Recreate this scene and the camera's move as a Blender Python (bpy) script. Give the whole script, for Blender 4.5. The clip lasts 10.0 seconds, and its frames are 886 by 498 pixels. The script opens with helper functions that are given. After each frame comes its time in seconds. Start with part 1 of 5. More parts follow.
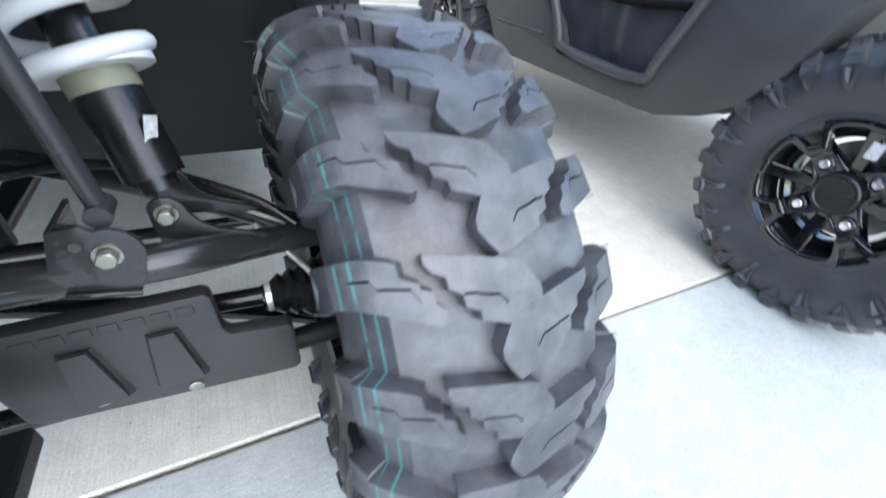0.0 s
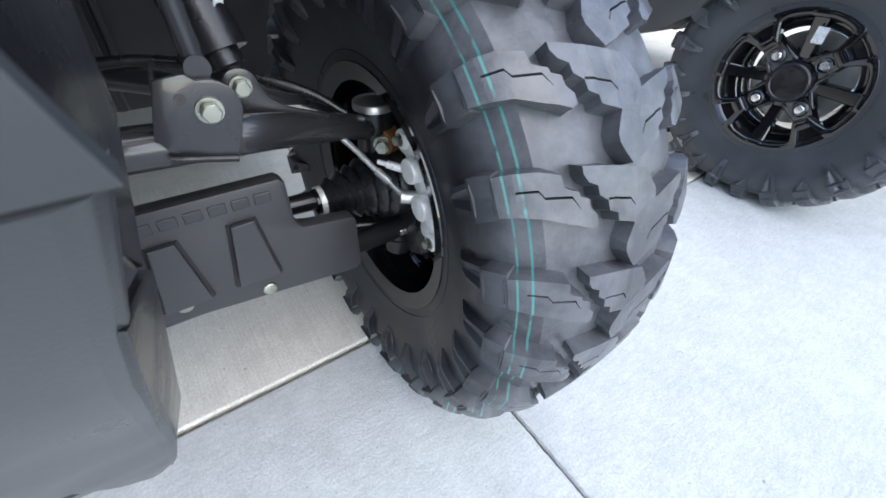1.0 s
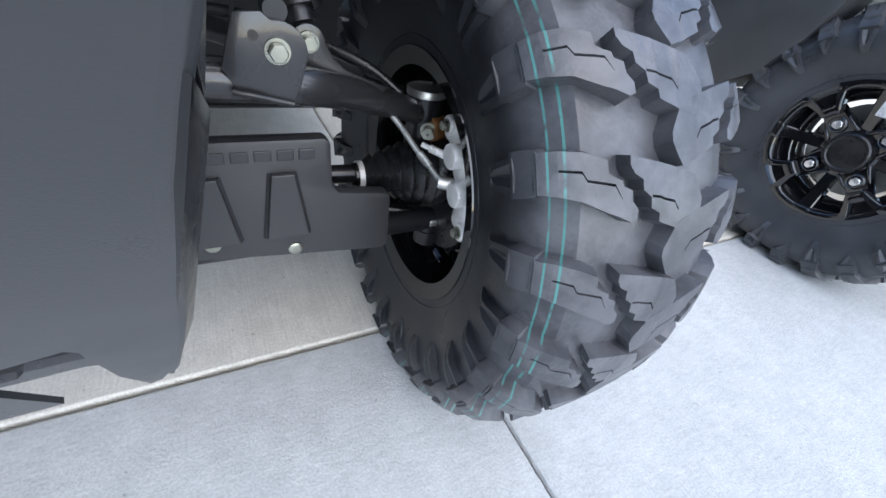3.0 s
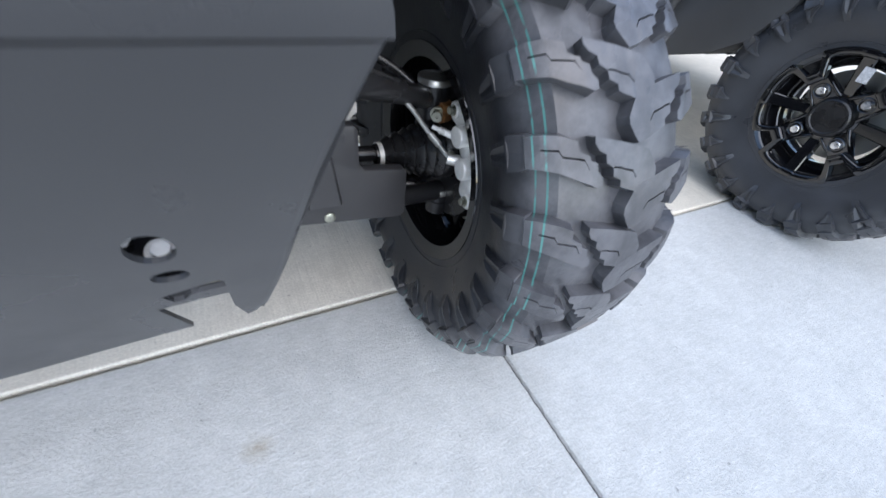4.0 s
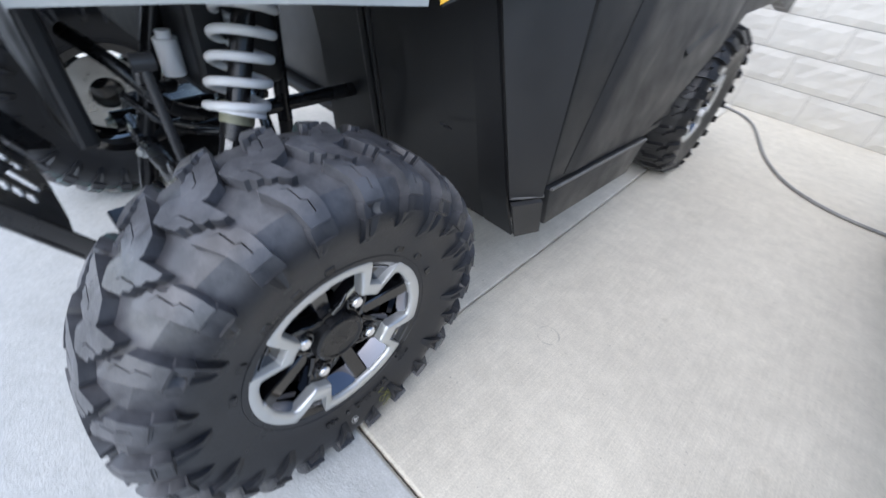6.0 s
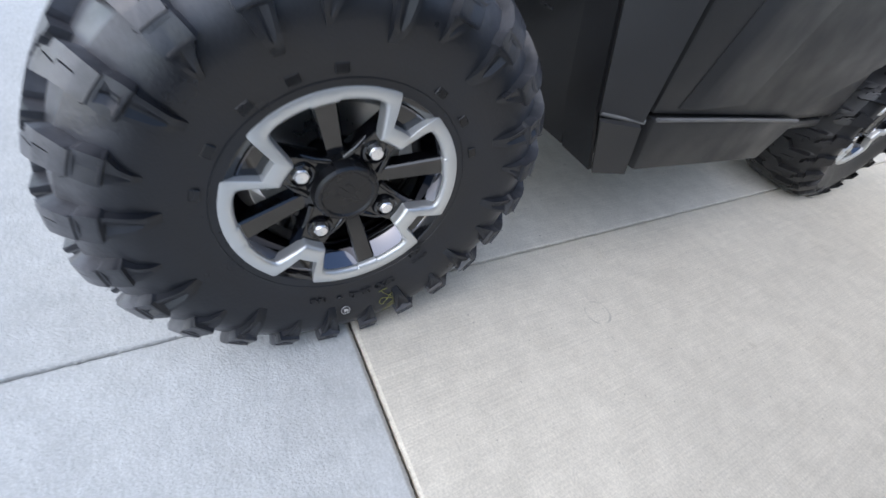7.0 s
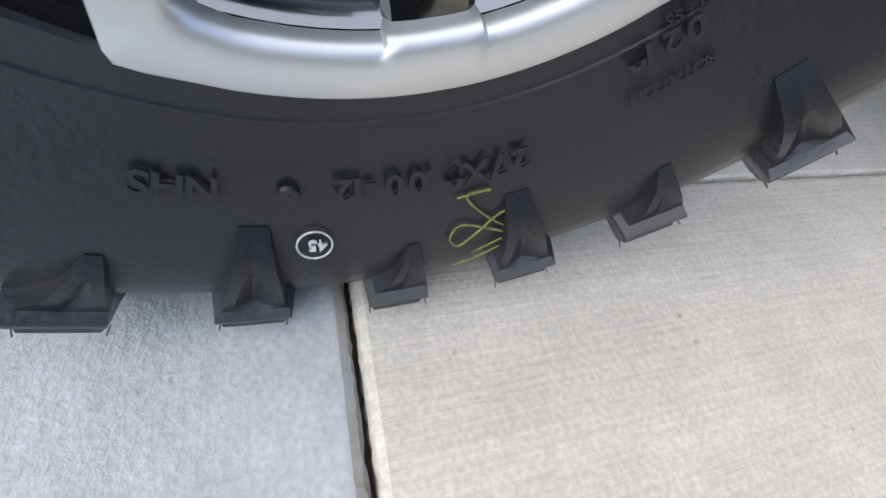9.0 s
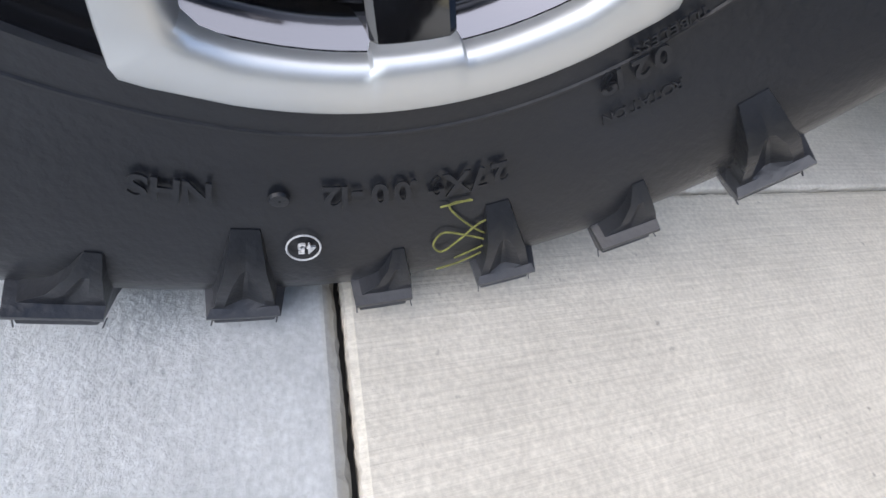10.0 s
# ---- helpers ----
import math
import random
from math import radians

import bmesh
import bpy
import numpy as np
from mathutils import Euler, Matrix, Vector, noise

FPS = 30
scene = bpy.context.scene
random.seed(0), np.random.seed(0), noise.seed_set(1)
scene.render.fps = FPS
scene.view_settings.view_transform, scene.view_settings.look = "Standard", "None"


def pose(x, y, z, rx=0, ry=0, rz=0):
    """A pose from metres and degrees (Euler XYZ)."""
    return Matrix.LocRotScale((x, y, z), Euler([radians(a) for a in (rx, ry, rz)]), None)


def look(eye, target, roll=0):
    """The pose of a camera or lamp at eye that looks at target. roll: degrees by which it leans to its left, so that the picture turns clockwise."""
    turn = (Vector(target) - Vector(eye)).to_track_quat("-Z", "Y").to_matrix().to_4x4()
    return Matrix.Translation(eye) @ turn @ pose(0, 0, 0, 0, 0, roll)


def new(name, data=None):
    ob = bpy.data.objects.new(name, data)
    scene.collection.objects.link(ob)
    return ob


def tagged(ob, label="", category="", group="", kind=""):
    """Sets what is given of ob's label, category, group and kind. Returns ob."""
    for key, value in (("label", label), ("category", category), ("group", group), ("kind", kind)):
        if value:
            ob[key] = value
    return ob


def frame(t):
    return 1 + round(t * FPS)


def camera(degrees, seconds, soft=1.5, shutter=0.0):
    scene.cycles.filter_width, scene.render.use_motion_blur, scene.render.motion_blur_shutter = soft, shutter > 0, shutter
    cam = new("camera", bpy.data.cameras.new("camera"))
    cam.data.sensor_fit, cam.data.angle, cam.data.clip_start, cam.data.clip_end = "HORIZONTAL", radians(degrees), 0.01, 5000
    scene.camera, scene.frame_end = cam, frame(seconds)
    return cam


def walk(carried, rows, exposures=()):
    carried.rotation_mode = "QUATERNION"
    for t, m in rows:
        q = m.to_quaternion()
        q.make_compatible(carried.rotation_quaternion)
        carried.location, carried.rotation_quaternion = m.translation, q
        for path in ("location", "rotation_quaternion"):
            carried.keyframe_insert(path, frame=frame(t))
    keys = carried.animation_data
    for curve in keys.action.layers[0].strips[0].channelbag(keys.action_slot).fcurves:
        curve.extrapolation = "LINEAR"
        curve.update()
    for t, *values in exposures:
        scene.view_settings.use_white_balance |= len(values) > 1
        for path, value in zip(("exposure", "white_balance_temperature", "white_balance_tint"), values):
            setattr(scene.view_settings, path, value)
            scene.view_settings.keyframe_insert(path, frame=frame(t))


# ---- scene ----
cam = camera(95.0, 10.0, soft=1.5, shutter=0.3)
PATH = [
    (0, (-0.164, -0.432, 0.728), (0.604, 0.944, -0.503), 6.5),
    (0.3, (-0.227, -0.439, 0.674), (0.653, 0.799, -0.627), 3.3),
    (0.5, (-0.267, -0.443, 0.647), (0.707, 0.729, -0.648), 1.2),
    (1, (-0.314, -0.459, 0.632), (0.609, 0.765, -0.653), 3.2),
    (1.5, (-0.321, -0.444, 0.58), (0.697, 0.834, -0.573), 9.8),
    (2, (-0.328, -0.444, 0.566), (0.607, 0.909, -0.573), 10.1),
    (3.3, (-0.331, -0.498, 0.599), (0.534, 0.847, -0.604), 10.7),
    (3.5, (-0.35, -0.51, 0.578), (0.527, 0.834, -0.615), 10.9),
    (4, (-0.379, -0.549, 0.645), (0.436, 0.732, -0.657), 9.0),
    (4.5, (-0.222, -0.596, 0.851), (0.297, 0.784, -0.5), 5.0),
    (4.7, (-0.101, -0.582, 0.944), (0.219, 0.813, -0.453), 8.1),
    (4.9, (-0.014, -0.586, 1.003), (0.124, 0.858, -0.374), 11.1),
    (5, (0.057, -0.557, 1.027), (0.015, 0.909, -0.334), 10.7),
    (5.2, (0.118, -0.49, 1.05), (-0.03, 0.987, -0.29), 11.8),
    (6.3, (0.533, -0.207, 0.862), (-0.598, 0.783, -0.458), 9.8),
    (6.5, (0.543, -0.205, 0.822), (-0.618, 0.713, -0.524), 12.0),
    (7, (0.52, -0.174, 0.707), (-0.623, 0.72, -0.67), 15.9),
    (7.5, (0.4, -0.091, 0.515), (-0.68, 0.794, -0.916), 20.7),
    (8, (0.268, -0.049, 0.334), (-0.68, 0.748, -1.237), 26.9),
    (8.5, (0.219, -0.032, 0.27), (-0.727, 0.616, -1.369), 24.2),
    (9, (0.195, -0.021, 0.247), (-0.743, 0.597, -1.408), 23.5),
    (9.5, (0.188, -0.017, 0.245), (-0.75, 0.617, -1.404), 24.4),
    (10, (0.199, -0.017, 0.259), (-0.736, 0.612, -1.393), 25.6),
]
EXPOSURE = [(0, 1.86, 6380, 6), (0.5, 1.74, 6450, 7), (2, 1.6, 6350, 9), (3.5, 1.42, 6420, 10), (5.2, 1.3, 6480, 9), (6.3, 1.19, 6500, 10), (7, 1.12, 6520, 10), (8, 1.22, 6720, 10), (9, 1.41, 6850, 11), (10, 1.48, 6850, 12)]
walk(cam, [(t, look(eye, target, roll)) for t, eye, target, roll in PATH], EXPOSURE)

# ---- light: open shade under a bright sky ----
world = bpy.data.worlds.new("sky")
scene.world = world
world.use_nodes = True
wn = world.node_tree.nodes
sky = wn.new("ShaderNodeTexSky")
sky.sky_type, sky.sun_disc = "NISHITA", False
sky.sun_elevation, sky.sun_rotation = radians(49), radians(178)
world.node_tree.links.new(sky.outputs[0], wn["Background"].inputs[0])
wn["Background"].inputs[1].default_value = 0.15
sun = new("sun", bpy.data.lights.new("sun", "SUN"))
sun.data.energy, sun.data.angle, sun.data.color = 1.3, radians(105), (1.0, 0.97, 0.93)
sun.matrix_world = look((0.1, -3.4, 3.9), (0, 0, 0))


# ---- materials ----
def mat(name, color, rough=0.5, metal=0.0, noise_scale=0.0, vary=0.25, bump=0.0, bump_scale=None, coat=0.0):
    m = bpy.data.materials.new(name)
    m.use_nodes = True
    nt = m.node_tree
    b = nt.nodes["Principled BSDF"]
    b.inputs["Base Color"].default_value = (*color, 1)
    b.inputs["Roughness"].default_value = rough
    b.inputs["Metallic"].default_value = metal
    b.inputs["Coat Weight"].default_value = coat
    if noise_scale:
        tc = nt.nodes.new("ShaderNodeTexCoord")
        n = nt.nodes.new("ShaderNodeTexNoise")
        n.inputs["Scale"].default_value, n.inputs["Detail"].default_value = noise_scale, 8
        nt.links.new(tc.outputs["Object"], n.inputs["Vector"])
        ramp = nt.nodes.new("ShaderNodeMapRange")
        ramp.inputs["From Min"].default_value, ramp.inputs["From Max"].default_value = 0.3, 0.7
        ramp.inputs["To Min"].default_value, ramp.inputs["To Max"].default_value = 1 - vary, 1 + vary
        nt.links.new(n.outputs[0], ramp.inputs["Value"])
        mul = nt.nodes.new("ShaderNodeVectorMath")
        mul.operation = "SCALE"
        mul.inputs[0].default_value = color
        nt.links.new(ramp.outputs[0], mul.inputs["Scale"])
        nt.links.new(mul.outputs[0], b.inputs["Base Color"])
        rr = nt.nodes.new("ShaderNodeMapRange")
        rr.inputs["From Min"].default_value, rr.inputs["From Max"].default_value = 0.3, 0.7
        rr.inputs["To Min"].default_value, rr.inputs["To Max"].default_value = max(rough - 0.12, 0.02), min(rough + 0.12, 1)
        nt.links.new(n.outputs[0], rr.inputs["Value"])
        nt.links.new(rr.outputs[0], b.inputs["Roughness"])
        if bump:
            n2 = nt.nodes.new("ShaderNodeTexNoise")
            n2.inputs["Scale"].default_value, n2.inputs["Detail"].default_value = bump_scale or noise_scale * 10, 4
            nt.links.new(tc.outputs["Object"], n2.inputs["Vector"])
            bp = nt.nodes.new("ShaderNodeBump")
            bp.inputs["Strength"].default_value, bp.inputs["Distance"].default_value = bump, 0.002
            nt.links.new(n2.outputs[0], bp.inputs["Height"])
            nt.links.new(bp.outputs[0], b.inputs["Normal"])
    return m


def tyre_rubber(name="tyre_rubber", base=(0.0122, 0.0136, 0.0172), tread_grey=(0.09, 0.092, 0.102, 1)):
    """Dark sidewall rubber; the running tread has a dusty grey with sky sheen painted in."""
    m = mat(name, base, 0.36, 0, 9, 0.25, 0.22, 240)
    nt = m.node_tree
    b = nt.nodes["Principled BSDF"]
    b.inputs["Specular IOR Level"].default_value = 0.5
    src = b.inputs["Base Color"].links[0].from_socket
    tc = nt.nodes.new("ShaderNodeTexCoord")
    sep = nt.nodes.new("ShaderNodeSeparateXYZ")
    nt.links.new(tc.outputs["Object"], sep.inputs[0])

    def math_node(op, a, c=None):
        n = nt.nodes.new("ShaderNodeMath")
        n.operation = op
        nt.links.new(a, n.inputs[0])
        if c is not None:
            if isinstance(c, float):
                n.inputs[1].default_value = c
            else:
                nt.links.new(c, n.inputs[1])
        return n.outputs[0]

    def ramp(s, lo, hi, a, c):
        r = nt.nodes.new("ShaderNodeMapRange")
        r.interpolation_type = "SMOOTHSTEP"
        for k, v in zip(("From Min", "From Max", "To Min", "To Max"), (lo, hi, a, c)):
            r.inputs[k].default_value = v
        nt.links.new(s, r.inputs["Value"])
        return r.outputs[0]

    y2 = math_node("MULTIPLY", sep.outputs[1], sep.outputs[1])
    z2 = math_node("MULTIPLY", sep.outputs[2], sep.outputs[2])
    radius = math_node("SQRT", math_node("ADD", y2, z2))
    mask = math_node("MULTIPLY", ramp(radius, 0.25, 0.314, 0, 1), ramp(math_node("ABSOLUTE", sep.outputs[0]), 0.108, 0.134, 1, 0.1))
    dust_sheen = nt.nodes.new("ShaderNodeTexNoise")
    dust_sheen.inputs["Scale"].default_value, dust_sheen.inputs["Detail"].default_value, dust_sheen.inputs["Roughness"].default_value = 26, 6, 0.65
    nt.links.new(tc.outputs["Object"], dust_sheen.inputs["Vector"])
    amount = math_node("MULTIPLY", mask, ramp(dust_sheen.outputs[0], 0.32, 0.68, 0.4, 1.0))
    mx = nt.nodes.new("ShaderNodeMix")
    mx.data_type = "RGBA"
    mx.inputs["B"].default_value = tread_grey
    nt.links.new(amount, mx.inputs["Factor"])
    nt.links.new(src, mx.inputs["A"])
    nt.links.new(mx.outputs["Result"], b.inputs["Base Color"])
    return m


RUBBER = tyre_rubber()
# rear tyres: a darker copy, shade under the body put into the tread colour
RUBBER_SHADED = tyre_rubber("shaded_tyre_rubber", (0.014, 0.0145, 0.0165), (0.03, 0.03, 0.032, 1))
# second vehicle: a paler copy, open sky light put into the sidewall colour
RUBBER_GREY = tyre_rubber("pale_tyre_rubber", (0.036, 0.0385, 0.044), (0.06, 0.062, 0.068, 1))
MACHINED = mat("machined_aluminium", (0.62, 0.63, 0.625), 0.36, 0.7, 5, 0.03)
BLACK_CHROME = mat("black_chrome", (0.17, 0.172, 0.19), 0.05, 1.0)
GLOSS = mat("gloss_black_paint", (0.004, 0.004, 0.005), 0.06, 0, 0)
GLOSS.node_tree.nodes["Principled BSDF"].inputs["IOR"].default_value = 1.75
STEEL_BLACK = mat("black_powder_coated_steel", (0.011, 0.011, 0.0125), 0.25, 0.1, 12, 0.3, 0.1, 300)
PLASTIC = mat("grey_textured_plastic", (0.036, 0.036, 0.039), 0.4, 0, 14, 0.1, 0.2, 700)
PLASTIC_DARK = mat("dark_moulded_plastic", (0.014, 0.0145, 0.016), 0.4, 0, 6, 0.2, 0.2, 500)
BODY_BLACK = mat("matt_black_body_plastic", (0.045, 0.0465, 0.049), 0.45, 0, 6, 0.15, 0.2, 500)
BRAID = mat("braided_grey_hose", (0.3, 0.3, 0.3), 0.4, 0.5, 300, 0.3)
EAR = mat("satin_charcoal_steel", (0.03, 0.03, 0.032), 0.25, 0.2, 10, 0.15, 0.1, 600, coat=0.5)
PLATE = mat("charcoal_powder_coat", (0.039, 0.04, 0.043), 0.32, 0.1, 8, 0.06, 0.06, 900)
TUBE = mat("satin_black_powder_coat", (0.026, 0.027, 0.03), 0.24, 0.1, 8, 0.08, 0.05, 900)
WHITE = mat("white_body_plastic", (0.4, 0.425, 0.43), 0.28, 0, 3, 0.03)
ZINC = mat("zinc_plated_steel", (0.36, 0.365, 0.31), 0.36, 0.9, 60, 0.15)
CHROME = mat("chrome", (0.86, 0.86, 0.87), 0.22, 0.9)
ALU = mat("cast_aluminium", (0.74, 0.74, 0.73), 0.38, 0.35, 60, 0.15, 0.2, 200)


def concrete(name, color, broom):
    """Cast concrete with aggregate specks, cloudy stains and a broomed or pitted finish."""
    m = mat(name, color, 0.86, 0, 2.2, 0.07)
    nt = m.node_tree
    b = nt.nodes["Principled BSDF"]
    tc = nt.nodes.new("ShaderNodeTexCoord")
    src = b.inputs["Base Color"].links[0].from_socket

    def tex(scale, detail, stretch=(1, 1, 1), rough=0.5):
        mp = nt.nodes.new("ShaderNodeMapping")
        mp.inputs["Scale"].default_value = stretch
        nt.links.new(tc.outputs["Object"], mp.inputs["Vector"])
        n = nt.nodes.new("ShaderNodeTexNoise")
        n.inputs["Scale"].default_value, n.inputs["Detail"].default_value, n.inputs["Roughness"].default_value = scale, detail, rough
        nt.links.new(mp.outputs[0], n.inputs["Vector"])
        return n.outputs[0]

    def remap(s, f0, f1, t0, t1):
        r = nt.nodes.new("ShaderNodeMapRange")
        for k, v in zip(("From Min", "From Max", "To Min", "To Max"), (f0, f1, t0, t1)):
            r.inputs[k].default_value = v
        nt.links.new(s, r.inputs["Value"])
        return r.outputs[0]

    def times(a, s):
        v = nt.nodes.new("ShaderNodeVectorMath")
        v.operation = "SCALE"
        nt.links.new(a, v.inputs[0])
        nt.links.new(s, v.inputs["Scale"])
        return v.outputs[0]

    fine = tex(240, 3)
    specks = tex(95, 2)
    blotch = tex(17, 6, rough=0.65)
    clump = tex(70, 5, (1.0, 1.6, 1.0) if broom else (0.55, 1.7, 1.0), 0.7)
    streak = tex(60, 4, (5.0, 0.1, 1.0), 0.6)
    col = times(src, remap(fine, 0.35, 0.65, 0.9 if broom else 0.92, 1.07 if broom else 1.08))
    col = times(col, remap(blotch, 0.35, 0.7, 0.92, 1.06))
    col = times(col, remap(specks, 0.22, 0.3, 0.6, 1.0))
    col = times(col, remap(clump, 0.32, 0.66, 0.955, 1.04) if broom else remap(clump, 0.32, 0.66, 0.89, 1.06))
    if broom:
        col = times(col, remap(streak, 0.36, 0.62, 0.925, 1.025))
    h = nt.nodes.new("ShaderNodeMath")
    h.operation = "ADD"
    nt.links.new(remap(streak if broom else tex(120, 8, rough=0.8), 0.3, 0.7, 0, 1.0), h.inputs[0])
    nt.links.new(remap(fine, 0.3, 0.7, 0, 0.5), h.inputs[1])
    bp = nt.nodes.new("ShaderNodeBump")
    bp.inputs["Strength"].default_value, bp.inputs["Distance"].default_value = (0.24, 0.0014) if broom else (0.42, 0.0018)
    nt.links.new(h.outputs[0], bp.inputs["Height"])
    nt.links.new(bp.outputs[0], b.inputs["Normal"])
    if not broom:
        # a trowelled margin along the cross joint, with brown grime on its rounded edge
        sep = nt.nodes.new("ShaderNodeSeparateXYZ")
        nt.links.new(tc.outputs["Object"], sep.inputs[0])
        off = nt.nodes.new("ShaderNodeMath")
        off.operation = "ABSOLUTE"
        nt.links.new(sep.outputs[1], off.inputs[0])
        nt.links.new(remap(off.outputs[0], 0.03, 0.11, 0.13, 0.52), bp.inputs["Strength"])
        grime = nt.nodes.new("ShaderNodeMath")
        grime.operation = "MULTIPLY"
        nt.links.new(remap(off.outputs[0], 0.006, 0.013, 0.75, 0.0), grime.inputs[0])
        nt.links.new(remap(blotch, 0.35, 0.6, 0.4, 1.0), grime.inputs[1])
        mx = nt.nodes.new("ShaderNodeMix")
        mx.data_type = "RGBA"
        mx.inputs["B"].default_value = (0.34, 0.3, 0.22, 1)
        nt.links.new(grime.outputs[0], mx.inputs["Factor"])
        nt.links.new(col, mx.inputs["A"])
        col = mx.outputs["Result"]
    nt.links.new(col, b.inputs["Base Color"])
    return m


def stained(m, spots):
    """Round brownish stains with soft ragged edges: (x, y, radius, strength)."""
    nt = m.node_tree
    b = nt.nodes["Principled BSDF"]
    src = b.inputs["Base Color"].links[0].from_socket
    tc = nt.nodes.new("ShaderNodeTexCoord")
    wob = nt.nodes.new("ShaderNodeTexNoise")
    wob.inputs["Scale"].default_value, wob.inputs["Detail"].default_value = 45, 4
    nt.links.new(tc.outputs["Object"], wob.inputs["Vector"])
    for x, y, r, k in spots:
        d = nt.nodes.new("ShaderNodeVectorMath")
        d.operation = "DISTANCE"
        d.inputs[1].default_value = (x, y, 0)
        nt.links.new(tc.outputs["Object"], d.inputs[0])
        s = nt.nodes.new("ShaderNodeMath")
        s.operation = "MULTIPLY_ADD"
        s.inputs[1].default_value = r * 2.0
        nt.links.new(wob.outputs[0], s.inputs[0])
        nt.links.new(d.outputs["Value"], s.inputs[2])
        f = nt.nodes.new("ShaderNodeMapRange")
        f.inputs["From Min"].default_value, f.inputs["From Max"].default_value = r * 0.9, r * 2.2
        f.inputs["To Min"].default_value, f.inputs["To Max"].default_value = k, 0
        nt.links.new(s.outputs[0], f.inputs["Value"])
        mx = nt.nodes.new("ShaderNodeMix")
        mx.data_type = "RGBA"
        mx.inputs["B"].default_value = (0.24, 0.2, 0.13, 1)
        nt.links.new(f.outputs[0], mx.inputs["Factor"])
        nt.links.new(src, mx.inputs["A"])
        src = mx.outputs["Result"]
    nt.links.new(src, b.inputs["Base Color"])
    return m


def striped(name, lines):
    """Tyre rubber with thin teal marking lines round one shoulder, at the given sums of x and radius."""
    m = RUBBER.copy()
    m.name = name
    nt = m.node_tree
    b = nt.nodes["Principled BSDF"]
    src = b.inputs["Base Color"].links[0].from_socket
    tc = nt.nodes.new("ShaderNodeTexCoord")
    sep = nt.nodes.new("ShaderNodeSeparateXYZ")
    nt.links.new(tc.outputs["Object"], sep.inputs[0])
    wear = nt.nodes.new("ShaderNodeTexNoise")
    wear.inputs["Scale"].default_value, wear.inputs["Detail"].default_value = 55, 5
    nt.links.new(tc.outputs["Object"], wear.inputs["Vector"])
    keep = nt.nodes.new("ShaderNodeMapRange")
    keep.inputs["From Min"].default_value, keep.inputs["From Max"].default_value = 0.36, 0.5
    nt.links.new(wear.outputs[0], keep.inputs["Value"])
    flat = nt.nodes.new("ShaderNodeVectorMath")
    flat.operation = "MULTIPLY"
    flat.inputs[1].default_value = (0, 1, 1)
    nt.links.new(tc.outputs["Object"], flat.inputs[0])
    far = nt.nodes.new("ShaderNodeVectorMath")
    far.operation = "LENGTH"
    nt.links.new(flat.outputs[0], far.inputs[0])
    tread = nt.nodes.new("ShaderNodeMath")
    tread.operation = "GREATER_THAN"
    tread.inputs[1].default_value = 0.288
    nt.links.new(far.outputs["Value"], tread.inputs[0])
    keep2 = nt.nodes.new("ShaderNodeMath")
    keep2.operation = "MULTIPLY"
    nt.links.new(keep.outputs[0], keep2.inputs[0])
    nt.links.new(tread.outputs[0], keep2.inputs[1])
    keep = keep2
    arc = nt.nodes.new("ShaderNodeMath")
    nt.links.new(sep.outputs[0], arc.inputs[0])
    nt.links.new(far.outputs["Value"], arc.inputs[1])
    for x, w in lines:
        c = nt.nodes.new("ShaderNodeMath")
        c.operation = "COMPARE"
        c.inputs[1].default_value, c.inputs[2].default_value = x, w
        nt.links.new(arc.outputs[0], c.inputs[0])
        f = nt.nodes.new("ShaderNodeMath")
        f.operation = "MULTIPLY"
        nt.links.new(c.outputs[0], f.inputs[0])
        nt.links.new(keep.outputs[0], f.inputs[1])
        mx = nt.nodes.new("ShaderNodeMix")
        mx.data_type = "RGBA"
        mx.inputs["B"].default_value = (0.06, 0.19, 0.18, 1)
        nt.links.new(f.outputs[0], mx.inputs["Factor"])
        nt.links.new(src, mx.inputs["A"])
        src = mx.outputs["Result"]
    nt.links.new(src, b.inputs["Base Color"])
    return m


SLAB_PITTED = stained(concrete("pitted_concrete", (0.472, 0.487, 0.485), False), [(-0.44, -0.225, 0.022, 0.6), (-0.13, 0.02, 0.01, 0.5)])
SLAB_BROOM = stained(concrete("broomed_concrete", (0.65, 0.61, 0.525), True), [(0.32, 0.42, 0.02, 0.12), (0.55, 1.1, 0.08, 0.08), (0.8, 0.6, 0.03, 0.14), (0.3, 1.6, 0.05, 0.1), (0.45, 0.9, 0.012, 0.2)])

SLAB_GREY = stained(concrete("pale_broomed_concrete", (0.66, 0.635, 0.57), True), [(-0.4, 0.5, 0.03, 0.12), (-0.2, 0.25, 0.015, 0.15)])


